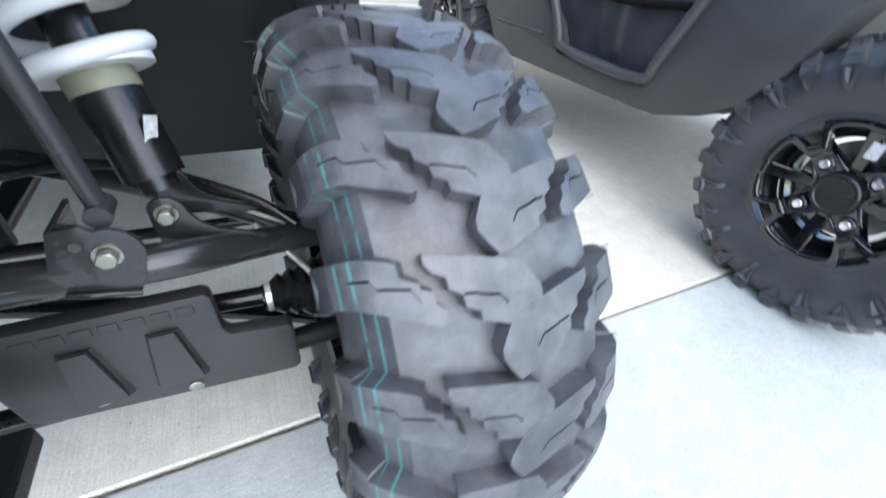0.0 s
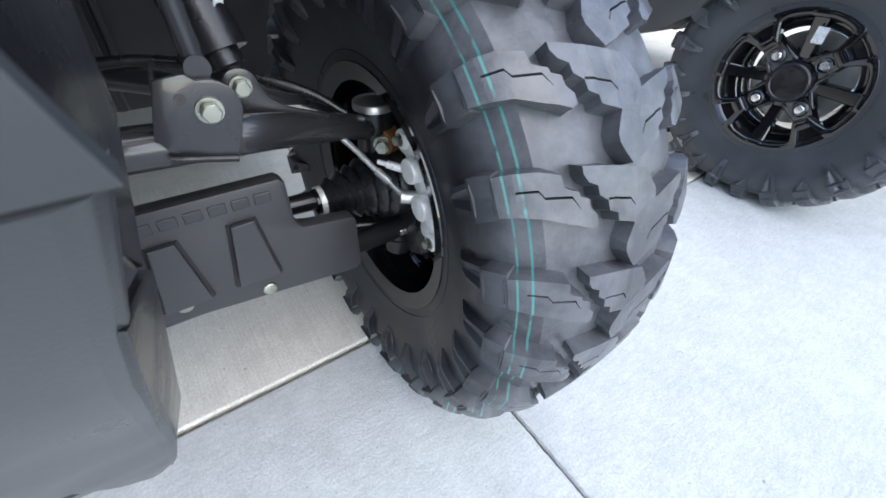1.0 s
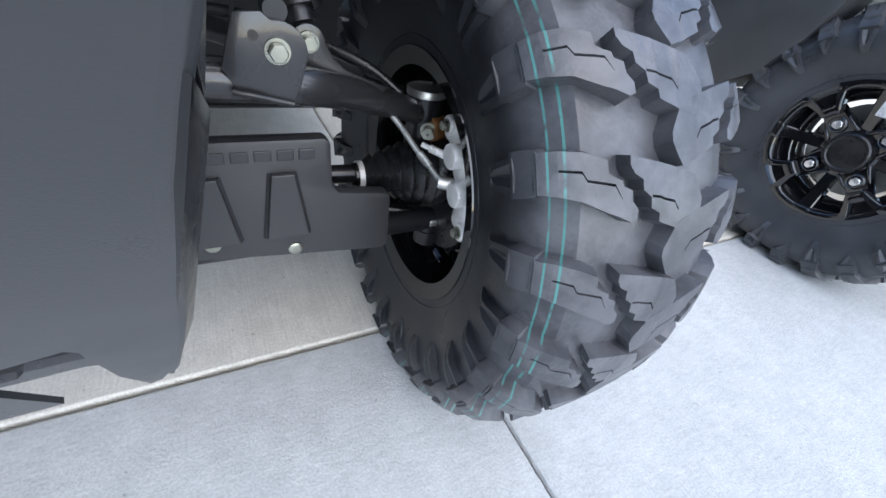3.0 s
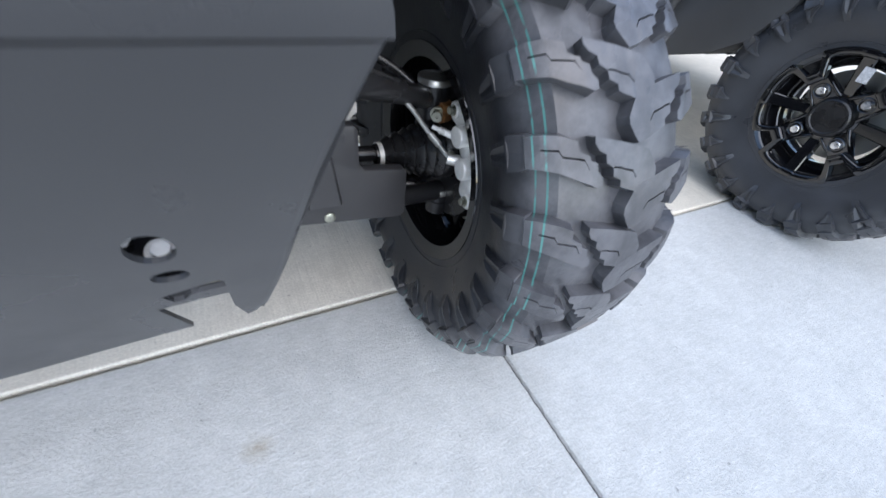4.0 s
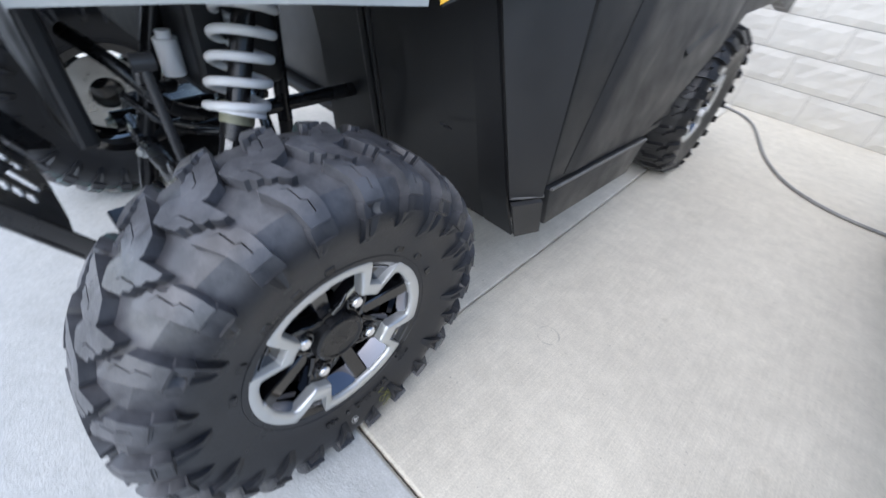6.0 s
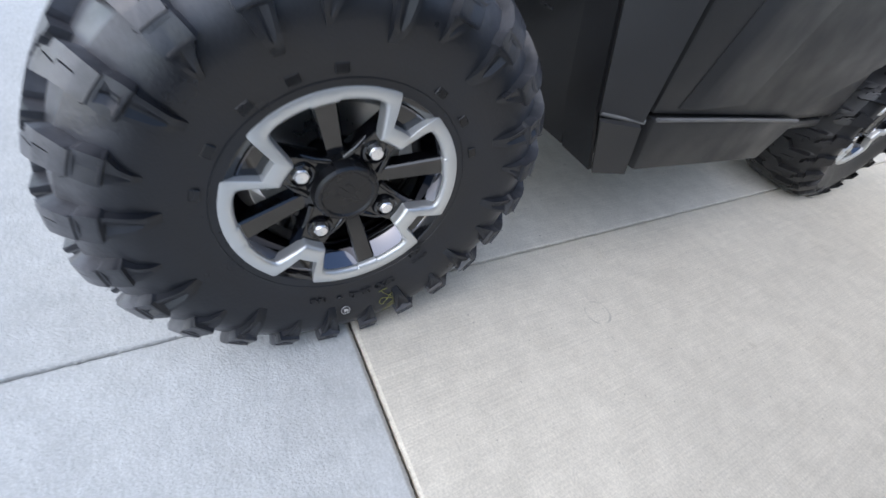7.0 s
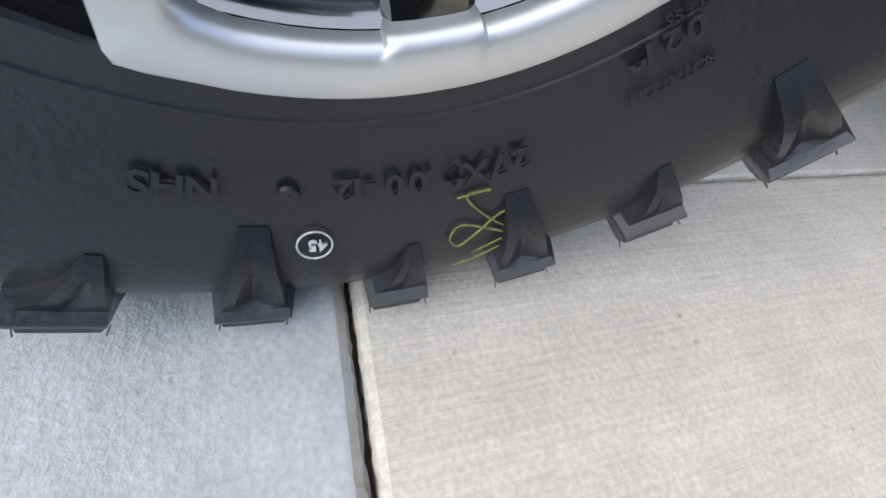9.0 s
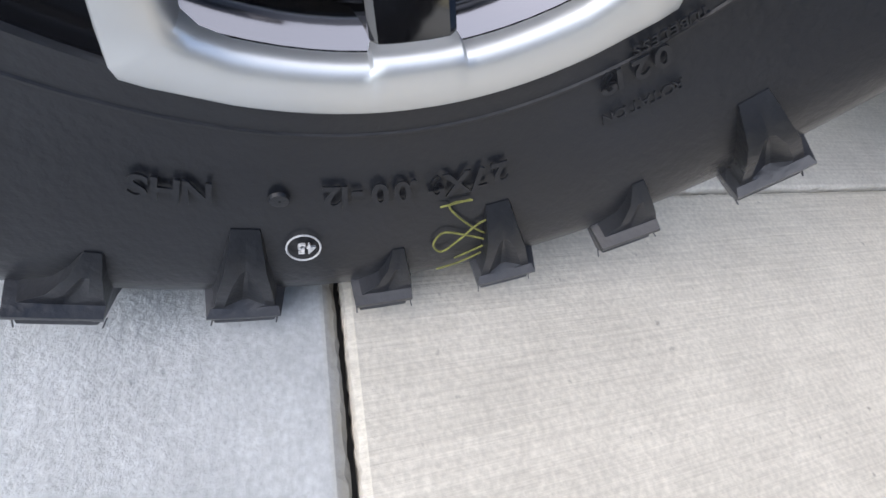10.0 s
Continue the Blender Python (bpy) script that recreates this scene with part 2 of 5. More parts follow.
def ring_mark(m, x, y, radius, w, k):
    """A faint dry ring left by a wet pot or bucket."""
    nt = m.node_tree
    b = nt.nodes["Principled BSDF"]
    src = b.inputs["Base Color"].links[0].from_socket
    tc = nt.nodes.new("ShaderNodeTexCoord")
    d = nt.nodes.new("ShaderNodeVectorMath")
    d.operation = "DISTANCE"
    d.inputs[1].default_value = (x, y, 0)
    nt.links.new(tc.outputs["Object"], d.inputs[0])
    c = nt.nodes.new("ShaderNodeMath")
    c.operation = "COMPARE"
    c.inputs[1].default_value, c.inputs[2].default_value = radius, w
    nt.links.new(d.outputs["Value"], c.inputs[0])
    n = nt.nodes.new("ShaderNodeTexNoise")
    n.inputs["Scale"].default_value, n.inputs["Detail"].default_value = 30, 5
    nt.links.new(tc.outputs["Object"], n.inputs["Vector"])
    f = nt.nodes.new("ShaderNodeMapRange")
    f.inputs["From Min"].default_value, f.inputs["From Max"].default_value, f.inputs["To Max"].default_value = 0.4, 0.65, k
    nt.links.new(n.outputs[0], f.inputs["Value"])
    g = nt.nodes.new("ShaderNodeMath")
    g.operation = "MULTIPLY"
    nt.links.new(c.outputs[0], g.inputs[0])
    nt.links.new(f.outputs[0], g.inputs[1])
    mx = nt.nodes.new("ShaderNodeMix")
    mx.data_type = "RGBA"
    mx.inputs["B"].default_value = (0.28, 0.27, 0.24, 1)
    nt.links.new(g.outputs[0], mx.inputs["Factor"])
    nt.links.new(src, mx.inputs["A"])
    nt.links.new(mx.outputs["Result"], b.inputs["Base Color"])


ring_mark(SLAB_BROOM, 0.232, 0.56, 0.032, 0.0025, 0.6)
STRIPED = striped("marked_tyre_rubber", [(0.2159, 0.0015), (0.199, 0.0013)])
YELLOW = mat("yellow_plastic", (0.75, 0.42, 0.01), 0.4, 0, 10, 0.05)
CHALK = mat("yellow_chalk", (0.16, 0.16, 0.045), 0.9, 0, 160, 0.5)
WHITE_INK = mat("white_ink", (0.48, 0.48, 0.48), 0.7, 0, 200, 0.3)
RUST = mat("brown_rubber_bushing", (0.16, 0.07, 0.022), 0.6, 0, 80, 0.4)
COIL = mat("white_powder_coat", (0.72, 0.72, 0.73), 0.4, 0, 20, 0.06)
BLOCK = mat("split_face_block", (0.55, 0.535, 0.5), 0.9, 0, 7, 0.1, 0.9, 30)
MORTAR = mat("mortar", (0.38, 0.37, 0.36), 0.95, 0, 20, 0.15, 0.4, 100)
VINYL = mat("black_vinyl", (0.03, 0.034, 0.042), 0.33, 0, 5, 0.3)
# near-black for the shade painted into the door gap, and for the door strap
JOINT_BLACK = mat("black_gap_shade_and_strap", (0.005, 0.005, 0.005), 0.8, 0, 40, 0.3)
JOINT_BLACK.node_tree.nodes["Principled BSDF"].inputs["Specular IOR Level"].default_value = 0.15
JOINT = mat("joint_dark", (0.05, 0.048, 0.045), 0.95, 0, 40, 0.3)


# ---- mesh helpers ----
def mesh_ob(name, bm, material, parent=None, label="", smooth=None, slots=()):
    me = bpy.data.meshes.new(name)
    bmesh.ops.recalc_face_normals(bm, faces=bm.faces)
    if smooth is not None:
        for f in bm.faces:
            f.smooth = True
        for e in bm.edges:
            if len(e.link_faces) == 2 and e.calc_face_angle(0) > radians(smooth):
                e.smooth = False
    bm.to_mesh(me)
    bm.free()
    me.materials.append(material)
    for s in slots:
        me.materials.append(s)
    ob = new(name, me)
    if parent is not None:
        ob.parent = parent
    if label:
        ob["label"] = label
    return ob


part = mesh_ob


def revolve(profile, n=96, closed=True):
    """A body of revolution about x from (x, r) points."""
    bm = bmesh.new()
    rings = []
    for i in range(n):
        a = 2 * math.pi * i / n
        rings.append([bm.verts.new((x, r * math.cos(a), r * math.sin(a))) for x, r in profile])
    m = len(profile)
    for i in range(n):
        p, q = rings[i], rings[(i + 1) % n]
        for j in range(m if closed else m - 1):
            k = (j + 1) % m
            bm.faces.new((p[j], q[j], q[k], p[k]))
    return bm


def box(x0, x1, y0, y1, z0, z1, bevel=0.004, seg=2, bm=None):
    own = bm is None
    b = bmesh.new()
    bmesh.ops.create_cube(b, size=1)
    for v in b.verts:
        v.co = Vector(((x0 + x1) / 2 + v.co.x * (x1 - x0), (y0 + y1) / 2 + v.co.y * (y1 - y0), (z0 + z1) / 2 + v.co.z * (z1 - z0)))
    if bevel:
        bmesh.ops.bevel(b, geom=b.edges[:], offset=bevel, segments=seg, affect="EDGES", profile=0.5)
    return b



def extrude_shape(outline, depth, bevel=0.0, plane="yz"):
    """A flat plate from an outline of (a, b) points, thickened along the third axis from 0 to depth."""
    bm = bmesh.new()
    put = {"yz": lambda a, b, c: (c, a, b), "xz": lambda a, b, c: (a, c, b), "xy": lambda a, b, c: (a, b, c)}[plane]
    lo = [bm.verts.new(put(a, b, 0.0)) for a, b in outline]
    hi = [bm.verts.new(put(a, b, depth)) for a, b in outline]
    bm.faces.new(lo)
    bm.faces.new(hi[::-1])
    n = len(outline)
    for k in range(n):
        bm.faces.new((lo[k], lo[(k + 1) % n], hi[(k + 1) % n], hi[k]))
    bmesh.ops.recalc_face_normals(bm, faces=bm.faces)
    if bevel:
        bmesh.ops.bevel(bm, geom=bm.edges[:], offset=bevel, segments=2, affect="EDGES", profile=0.6)
    return bm


def tube(points, radius, n=14, caps=True, smooth_steps=6):
    """A round tube along a smooth line through points; radius may be a number or one per point."""
    pts = [Vector(p) for p in points]
    rad = list(radius) if isinstance(radius, (list, tuple)) else [radius] * len(pts)
    line, rr = [], []
    if len(pts) > 2 and smooth_steps > 1:
        for k in range(len(pts) - 1):
            p0, p1, p2, p3 = pts[max(k - 1, 0)], pts[k], pts[k + 1], pts[min(k + 2, len(pts) - 1)]
            for s in range(smooth_steps):
                t = s / smooth_steps
                line.append(0.5 * ((2 * p1) + (p2 - p0) * t + (2 * p0 - 5 * p1 + 4 * p2 - p3) * t * t + (3 * p1 - p0 - 3 * p2 + p3) * t ** 3))
                rr.append(rad[k] * (1 - t) + rad[k + 1] * t)
        line.append(pts[-1])
        rr.append(rad[-1])
    else:
        line, rr = pts, rad
    bm = bmesh.new()
    rings, up = [], None
    for k, p in enumerate(line):
        d = (line[min(k + 1, len(line) - 1)] - line[max(k - 1, 0)]).normalized()
        if up is None:
            up = Vector((0, 0, 1)) if abs(d.z) < 0.9 else Vector((0, 1, 0))
        side = d.cross(up).normalized()
        up = side.cross(d).normalized()
        rings.append([bm.verts.new(p + rr[k] * (math.cos(2 * math.pi * j / n) * side + math.sin(2 * math.pi * j / n) * up)) for j in range(n)])
    for a, b in zip(rings, rings[1:]):
        for j in range(n):
            bm.faces.new((a[j], a[(j + 1) % n], b[(j + 1) % n], b[j]))
    if caps:
        bm.faces.new(rings[0][::-1])
        bm.faces.new(rings[-1])
    return bm


def join(*parts):
    """One bmesh out of several."""
    out = bmesh.new()
    for b in parts:
        me = bpy.data.meshes.new("tmp")
        b.to_mesh(me)
        b.free()
        out.from_mesh(me)
        bpy.data.meshes.remove(me)
    return out


def moved(bm, m):
    bmesh.ops.transform(bm, matrix=m, verts=bm.verts)
    return bm


def rod(a, b, r, n=14):
    return tube([a, b], r, n)


def hexbolt(radius, height, washer=0.0):
    """A bolt head along +x from 0."""
    b = bmesh.new()
    bmesh.ops.create_cone(b, cap_ends=True, segments=6, radius1=radius, radius2=radius * 0.96, depth=height)
    moved(b, Matrix.Translation((0, 0, height / 2 + (0.003 if washer else 0))))
    bmesh.ops.bevel(b, geom=b.edges[:], offset=radius * 0.1, segments=1, affect="EDGES")
    if washer:
        w = bmesh.new()
        bmesh.ops.create_cone(w, cap_ends=True, segments=24, radius1=washer, radius2=washer * 0.95, depth=0.0035)
        b = join(b, w)
    return moved(b, Matrix.Rotation(radians(90), 4, "Y"))


# ---- wheel ----
HALF = [(0.0, 0.3275), (0.03, 0.327), (0.06, 0.325), (0.088, 0.3175), (0.103, 0.2995), (0.112, 0.282), (0.1155, 0.266), (0.1125, 0.248), (0.1065, 0.227), (0.0995, 0.207), (0.0945, 0.19), (0.0925, 0.178), (0.092, 0.17)]


INNER_ARM, OUTER_ARM, SHOULDER = 5.3, -3.6, 3.0


def tyre_mesh(width=1.0, radius_load=0.3205, pitches=24, phase=-97.8, n=192):
    """A directional off-road tyre about x: carcass, chevron lugs with sipes, shoulder lugs that run down the sidewall."""
    half = [(x * width, r) for x, r in HALF]
    prof = [(x, r) for x, r in half[::-1]] + [(-x, r) for x, r in half[1:]]
    bm = revolve(prof + [(-0.07 * width, 0.162), (0.07 * width, 0.162)], n)
    carcass, feet = len(bm.verts), []
    # arc length along the half profile
    cum = [0.0]
    for (x0, r0), (x1, r1) in zip(half, half[1:]):
        cum.append(cum[-1] + math.hypot(x1 - x0, r1 - r0))
    lim = cum[4] + 0.003

    def at_s(s):
        if s < 0:
            p, nrm = at_s(-s)
            return Vector((-p.x, p.y)), Vector((-nrm.x, nrm.y))
        s = min(s, cum[-1] - 1e-6)
        k = max(j for j in range(len(cum) - 1) if cum[j] <= s)
        t = (s - cum[k]) / (cum[k + 1] - cum[k])
        (x0, r0), (x1, r1) = half[k], half[k + 1]
        d = Vector((x1 - x0, r1 - r0)).normalized()
        e = Vector((half[min(k + 2, len(half) - 1)][0] - x1, half[min(k + 2, len(half) - 1)][1] - r1))
        e = e.normalized() if e.length > 0 else d
        d = (d * (1 - t) + e * t).normalized()
        return Vector((x0 + (x1 - x0) * t, r0 + (r1 - r0) * t)), Vector((-d.y, d.x))

    def lug(sections, side, theta):
        """sections: (s, v_lo, v_hi, height, groove depth, groove v, groove half width)."""
        rows = []
        for s, lo, hi, h, sd, sv, gw in sections:
            p, nrm = at_s(s)
            row = []
            mid = (lo + hi) / 2 + sv
            draft = 0.35 if h > 0.01 else 0.25
            for v, hh in ((lo - draft, -0.003), (lo, h), (mid - gw, h), (mid - gw * 0.15, h - sd), (mid + gw * 0.15, h - sd), (mid + gw, h), (hi, h), (hi + draft, -0.003)):
                q = p + nrm * hh
                a = radians(theta + v)
                row.append(bm.verts.new((side * q.x, q.y * math.cos(a), q.y * math.sin(a))))
            rows.append(row)
        for a, b in zip(rows, rows[1:]):
            for j in range(7):
                bm.faces.new((a[j], a[j + 1], b[j + 1], b[j]))
        bm.faces.new(rows[0])
        bm.faces.new(rows[-1][::-1])
        feet.append([row[j] for row in rows for j in (0, 7)])

    pitch = 360 / pitches
    L = lim
    K = width * L / 0.1154
    H = 0.0167
    g = 0.17
    for side in (1, -1):
        for k in range(pitches):
            th = phase + pitch * k + (OUTER_ARM if side > 0 else INNER_ARM)
            long_lug = k % 2 == 0
            # centre block: crosses the middle line with its nose, stepped cut towards the shoulder, Z-shaped sipe
            d = 0.008
            mid = [(-0.0195, 8.2, 9.4, 0, 9), (-0.014, 6.6, 11.0, 0, 9), (-0.0075, 4.9, 12.5, 0, 9), (0.004, 4.2, 12.0, 0, 9), (0.0085, 4.0, 11.8, 0, 9.3), (0.009, 4.0, 11.7, d, 9.2), (0.0145, 3.7, 11.3, d, 8.0), (0.028, 3.1, 10.5, d, 7.4), (0.0305, 3.0, 10.3, d, 7.2), (0.031, 2.95, 9.2, d, 7.15), (0.0395, 2.6, 8.4, d, 6.9), (0.0402, 2.55, 7.0, 0, 4.5), (0.048, 2.25, 6.0, 0, 4), (0.0487, 2.2, 4.7, 0, 3), (0.0565, 1.9, 3.9, 0, 2.6), (0.0605, 1.7, 2.8, 0, 2.1)]
            lug([(u * K, lo, hi, H, c, at - (lo + hi) / 2 if c else 0, g if c else 0.08) for u, lo, hi, c, at in mid], side, th)
            # shoulder block, its pad and the wedge that runs down the sidewall, in one piece
            arm = [(0.052, 8.3, 9.6, 0, 9), (0.0575, 7.2, 9.9, 0, 8), (0.0582, 5.9, 9.8, 0, 8), (0.0645, 5.3, 9.2, 0, 8), (0.0652, 4.6, 9.1, 0, 6), (0.0695, 4.2, 8.7, d, 5.1), (0.0735, 3.6, 8.4, d, 4.9), (0.0742, 2.0, 8.3, d, 4.85), (0.0855, 1.0, 7.1, d, 4.3), (0.0885, 0.8, 6.8, d, 3.2), (0.1025, 0.3, 6.1, d, 2.8), (0.103, 0.3, 6.1, 0, 2.8)]
            q = -OUTER_ARM if side > 0 else SHOULDER
            skew = (q - 3.0) / 0.04
            sh = [(u * K, lo + skew * max(0.0, u - 0.073), hi + skew * max(0.0, u - 0.073), H + max(0.0, u - 0.085) * 0.12, c, at - (lo + hi) / 2 if c else 0, g if c else 0.08) for u, lo, hi, c, at in arm]
            # framed pad on the shoulder, some with a moulded hole, and the wedge below it
            hole = side > 0 and k % 4 == 0
            e, p = (0.0, 1.0) if long_lug else (0.0025, 0.93)
            sh += [(u + (e if u > 0.12 else 0), q + lo * p, q + hi * p, h, c, 0, gw) for u, lo, hi, h, c, gw in ((0.112, -2.9, 2.8, 0.019, 0, 2.0), (0.1132, -3.2, 3.1, 0.0165, 0, 2.3), (0.115, -3.3, 3.2, 0.0165, 0, 2.3), (0.1155, -3.3, 3.2, 0.0165, 0.0022, 2.3), (0.1205, -3.5, 3.4, 0.0165, 0.0085 if hole else 0.0022, 1.5 if hole else 2.6), (0.1265, -3.6, 3.5, 0.0162, 0.0075 if hole else 0.0022, 1.5 if hole else 2.6), (0.1285, -3.6, 3.5, 0.0162, 0.0022, 2.6), (0.129, -3.6, 3.5, 0.0162, 0, 2.6), (0.131, -3.6, 3.5, 0.0158, 0, 2.6))]
            if long_lug or side < 0:
                sh += [(u + e, q + lo, q + hi, h, c, 0, gw) for u, lo, hi, h, c, gw in ((0.1322, -3.3, 3.3, 0.0108, 0, 1.2), (0.134, -2.9, 2.9, 0.0105, 0.004, 2.0), (0.154, -2.4, 2.5, 0.0095, 0.004, 1.3), (0.163, -2.0, 2.1, 0.0085, 0.001, 0.5), (0.171, -1.8, 1.9, 0.006, 0, 0.4), (0.1835, -1.4, 1.5, 0.0008, 0, 0.3))]
            else:
                sh += [(u + e, q + lo, q + hi, h, c, 0, gw) for u, lo, hi, h, c, gw in ((0.1318, -2.6, 3.3, 0.0098, 0, 1.2), (0.14, -0.8, 3.2, 0.0085, 0.003, 0.9), (0.151, 0.6, 3.0, 0.0058, 0.0, 0.3), (0.162, 1.5, 2.8, 0.0008, 0, 0.2))]
            lug(sh, side, th)
    # moulding rings on the sidewall
    for side in (1, -1):
        for r0, hh in ((0.184, 0.001),):
            p = None
            for k in range(len(half) - 1):
                if half[k][1] >= r0 >= half[k + 1][1]:
                    t = (half[k][1] - r0) / (half[k][1] - half[k + 1][1])
                    p = half[k][0] + (half[k + 1][0] - half[k][0]) * t
            ring = revolve([(side * (p - 0.002), r0 - 0.0016), (side * (p + hh), r0 - 0.0005), (side * (p + hh), r0 + 0.0005), (side * (p - 0.002), r0 + 0.0016)], n)
            me = bpy.data.meshes.new("tmp")
            ring.to_mesh(me)
            ring.free()
            first = len(bm.verts)
            bm.from_mesh(me)
            bpy.data.meshes.remove(me)
            bm.verts.ensure_lookup_table()
            feet.append([bm.verts[j] for j in range(first, len(bm.verts), 4)])
    # every lug grows out of the carcass: its nearest foot is fused with it
    bm.verts.ensure_lookup_table()
    shell = np.array([bm.verts[j].co for j in range(carcass)])
    fuse = {}
    for foot in feet:
        d = ((np.array([v.co for v in foot])[:, None] - shell[None]) ** 2).sum(2)
        i, j = np.unravel_index(d.argmin(), d.shape)
        fuse[foot[i]] = bm.verts[int(j)]
    bmesh.ops.weld_verts(bm, targetmap=fuse)
    # the loaded tyre is flat where it stands
    low = radius_load - 0.0015
    for v in bm.verts:
        r = math.hypot(v.co.y, v.co.z)
        if v.co.z < 0 and r > 0.272:
            e = max(0.0, 0.3442 * -v.co.z / r - low)
            v.co.z = max(v.co.z + e * min(1.0, (r - 0.272) / 0.04) * min(1.0, max(0.0, (0.108 * width - abs(v.co.x)) / 0.016)), -low)
    return bm


RIM_PHASE = 58.8


def polar(r, deg):
    return r * math.cos(radians(deg)), r * math.sin(radians(deg))


def band_mesh(x0, x1):
    """The stepped face ring: arcs at the rim that dip inwards round four notches."""
    pairs = []
    half = [((0.127, 0), (0.101, 0)), ((0.127, 3.4), (0.101, 5)), ((0.127, 6.2), (0.101, 9.0)), ((0.129, 7.1), (0.1025, 10.2)), ((0.143, 8.3), (0.117, 12.2)), ((0.158, 9.7), (0.136, 14.4)), ((0.17, 10.8), (0.146, 15.4)), ((0.1735, 11.6), (0.1515, 16.6)), ((0.1738, 14), (0.1535, 18.6))]
    half += [((0.1738, d), (0.1545, d)) for d in (22, 25, 28, 31, 34, 37, 38.4)] + [((0.1738, d), (0.1522, d)) for d in (38.9, 41, 43)]
    for q in range(4):
        c = RIM_PHASE + 90 * q
        for (ro, ao), (ri, ai) in [((ro, -ao), (ri, -ai)) for (ro, ao), (ri, ai) in half[:0:-1]] + half:
            pairs.append(((ro, c + ao), (ri, c + ai)))
    bm = bmesh.new()
    rows = []
    for (ro, ao), (ri, ai) in pairs:
        o, i = Vector(polar(ro, ao)), Vector(polar(ri, ai))
        d = (o - i).normalized()
        line = [(x0, o), (x1 - 0.0012, o), (x1 - 0.0004, o - d * 0.0005), (x1, o - d * 0.0014), (x1 - 0.0012, i + d * 0.0065), (x1 - 0.002, i + d * 0.0045), (x1 - 0.0036, i + d * 0.0022), (x1 - 0.006, i + d * 0.0006), (x1 - 0.009, i), (x0, i)]
        rows.append([bm.verts.new((x, c.x, c.y)) for x, c in line])
    for k in range(len(rows)):
        p, q = rows[k], rows[(k + 1) % len(rows)]
        for j in range(10):
            bm.faces.new((p[j], q[j], q[(j + 1) % 10], p[(j + 1) % 10]))
    return bm


def spoke_mesh(angle, r0, r1, w0, w1, x0, x1, ridge=0.004, thick=0.02):
    """A tapered spoke with bevelled shoulders."""
    bm = bmesh.new()
    rows = []
    for r, w, x in ((r0, w0, x0), ((r0 + r1) / 2, (w0 + w1) / 2, (x0 + x1) / 2), (r1, w1, x1)):
        rows.append([bm.verts.new((xx, r, s)) for xx, s in ((x - thick, -w * 1.05), (x - ridge, -w), (x, -w * 0.82), (x, w * 0.82), (x - ridge, w), (x - thick, w * 1.05))])
    for a, b in zip(rows, rows[1:]):
        for j in range(6):
            bm.faces.new((a[j], a[(j + 1) % 6], b[(j + 1) % 6], b[j]))
    bm.faces.new(rows[0])
    bm.faces.new(rows[-1][::-1])
    return moved(bm, Matrix.Rotation(radians(angle), 4, "X"))


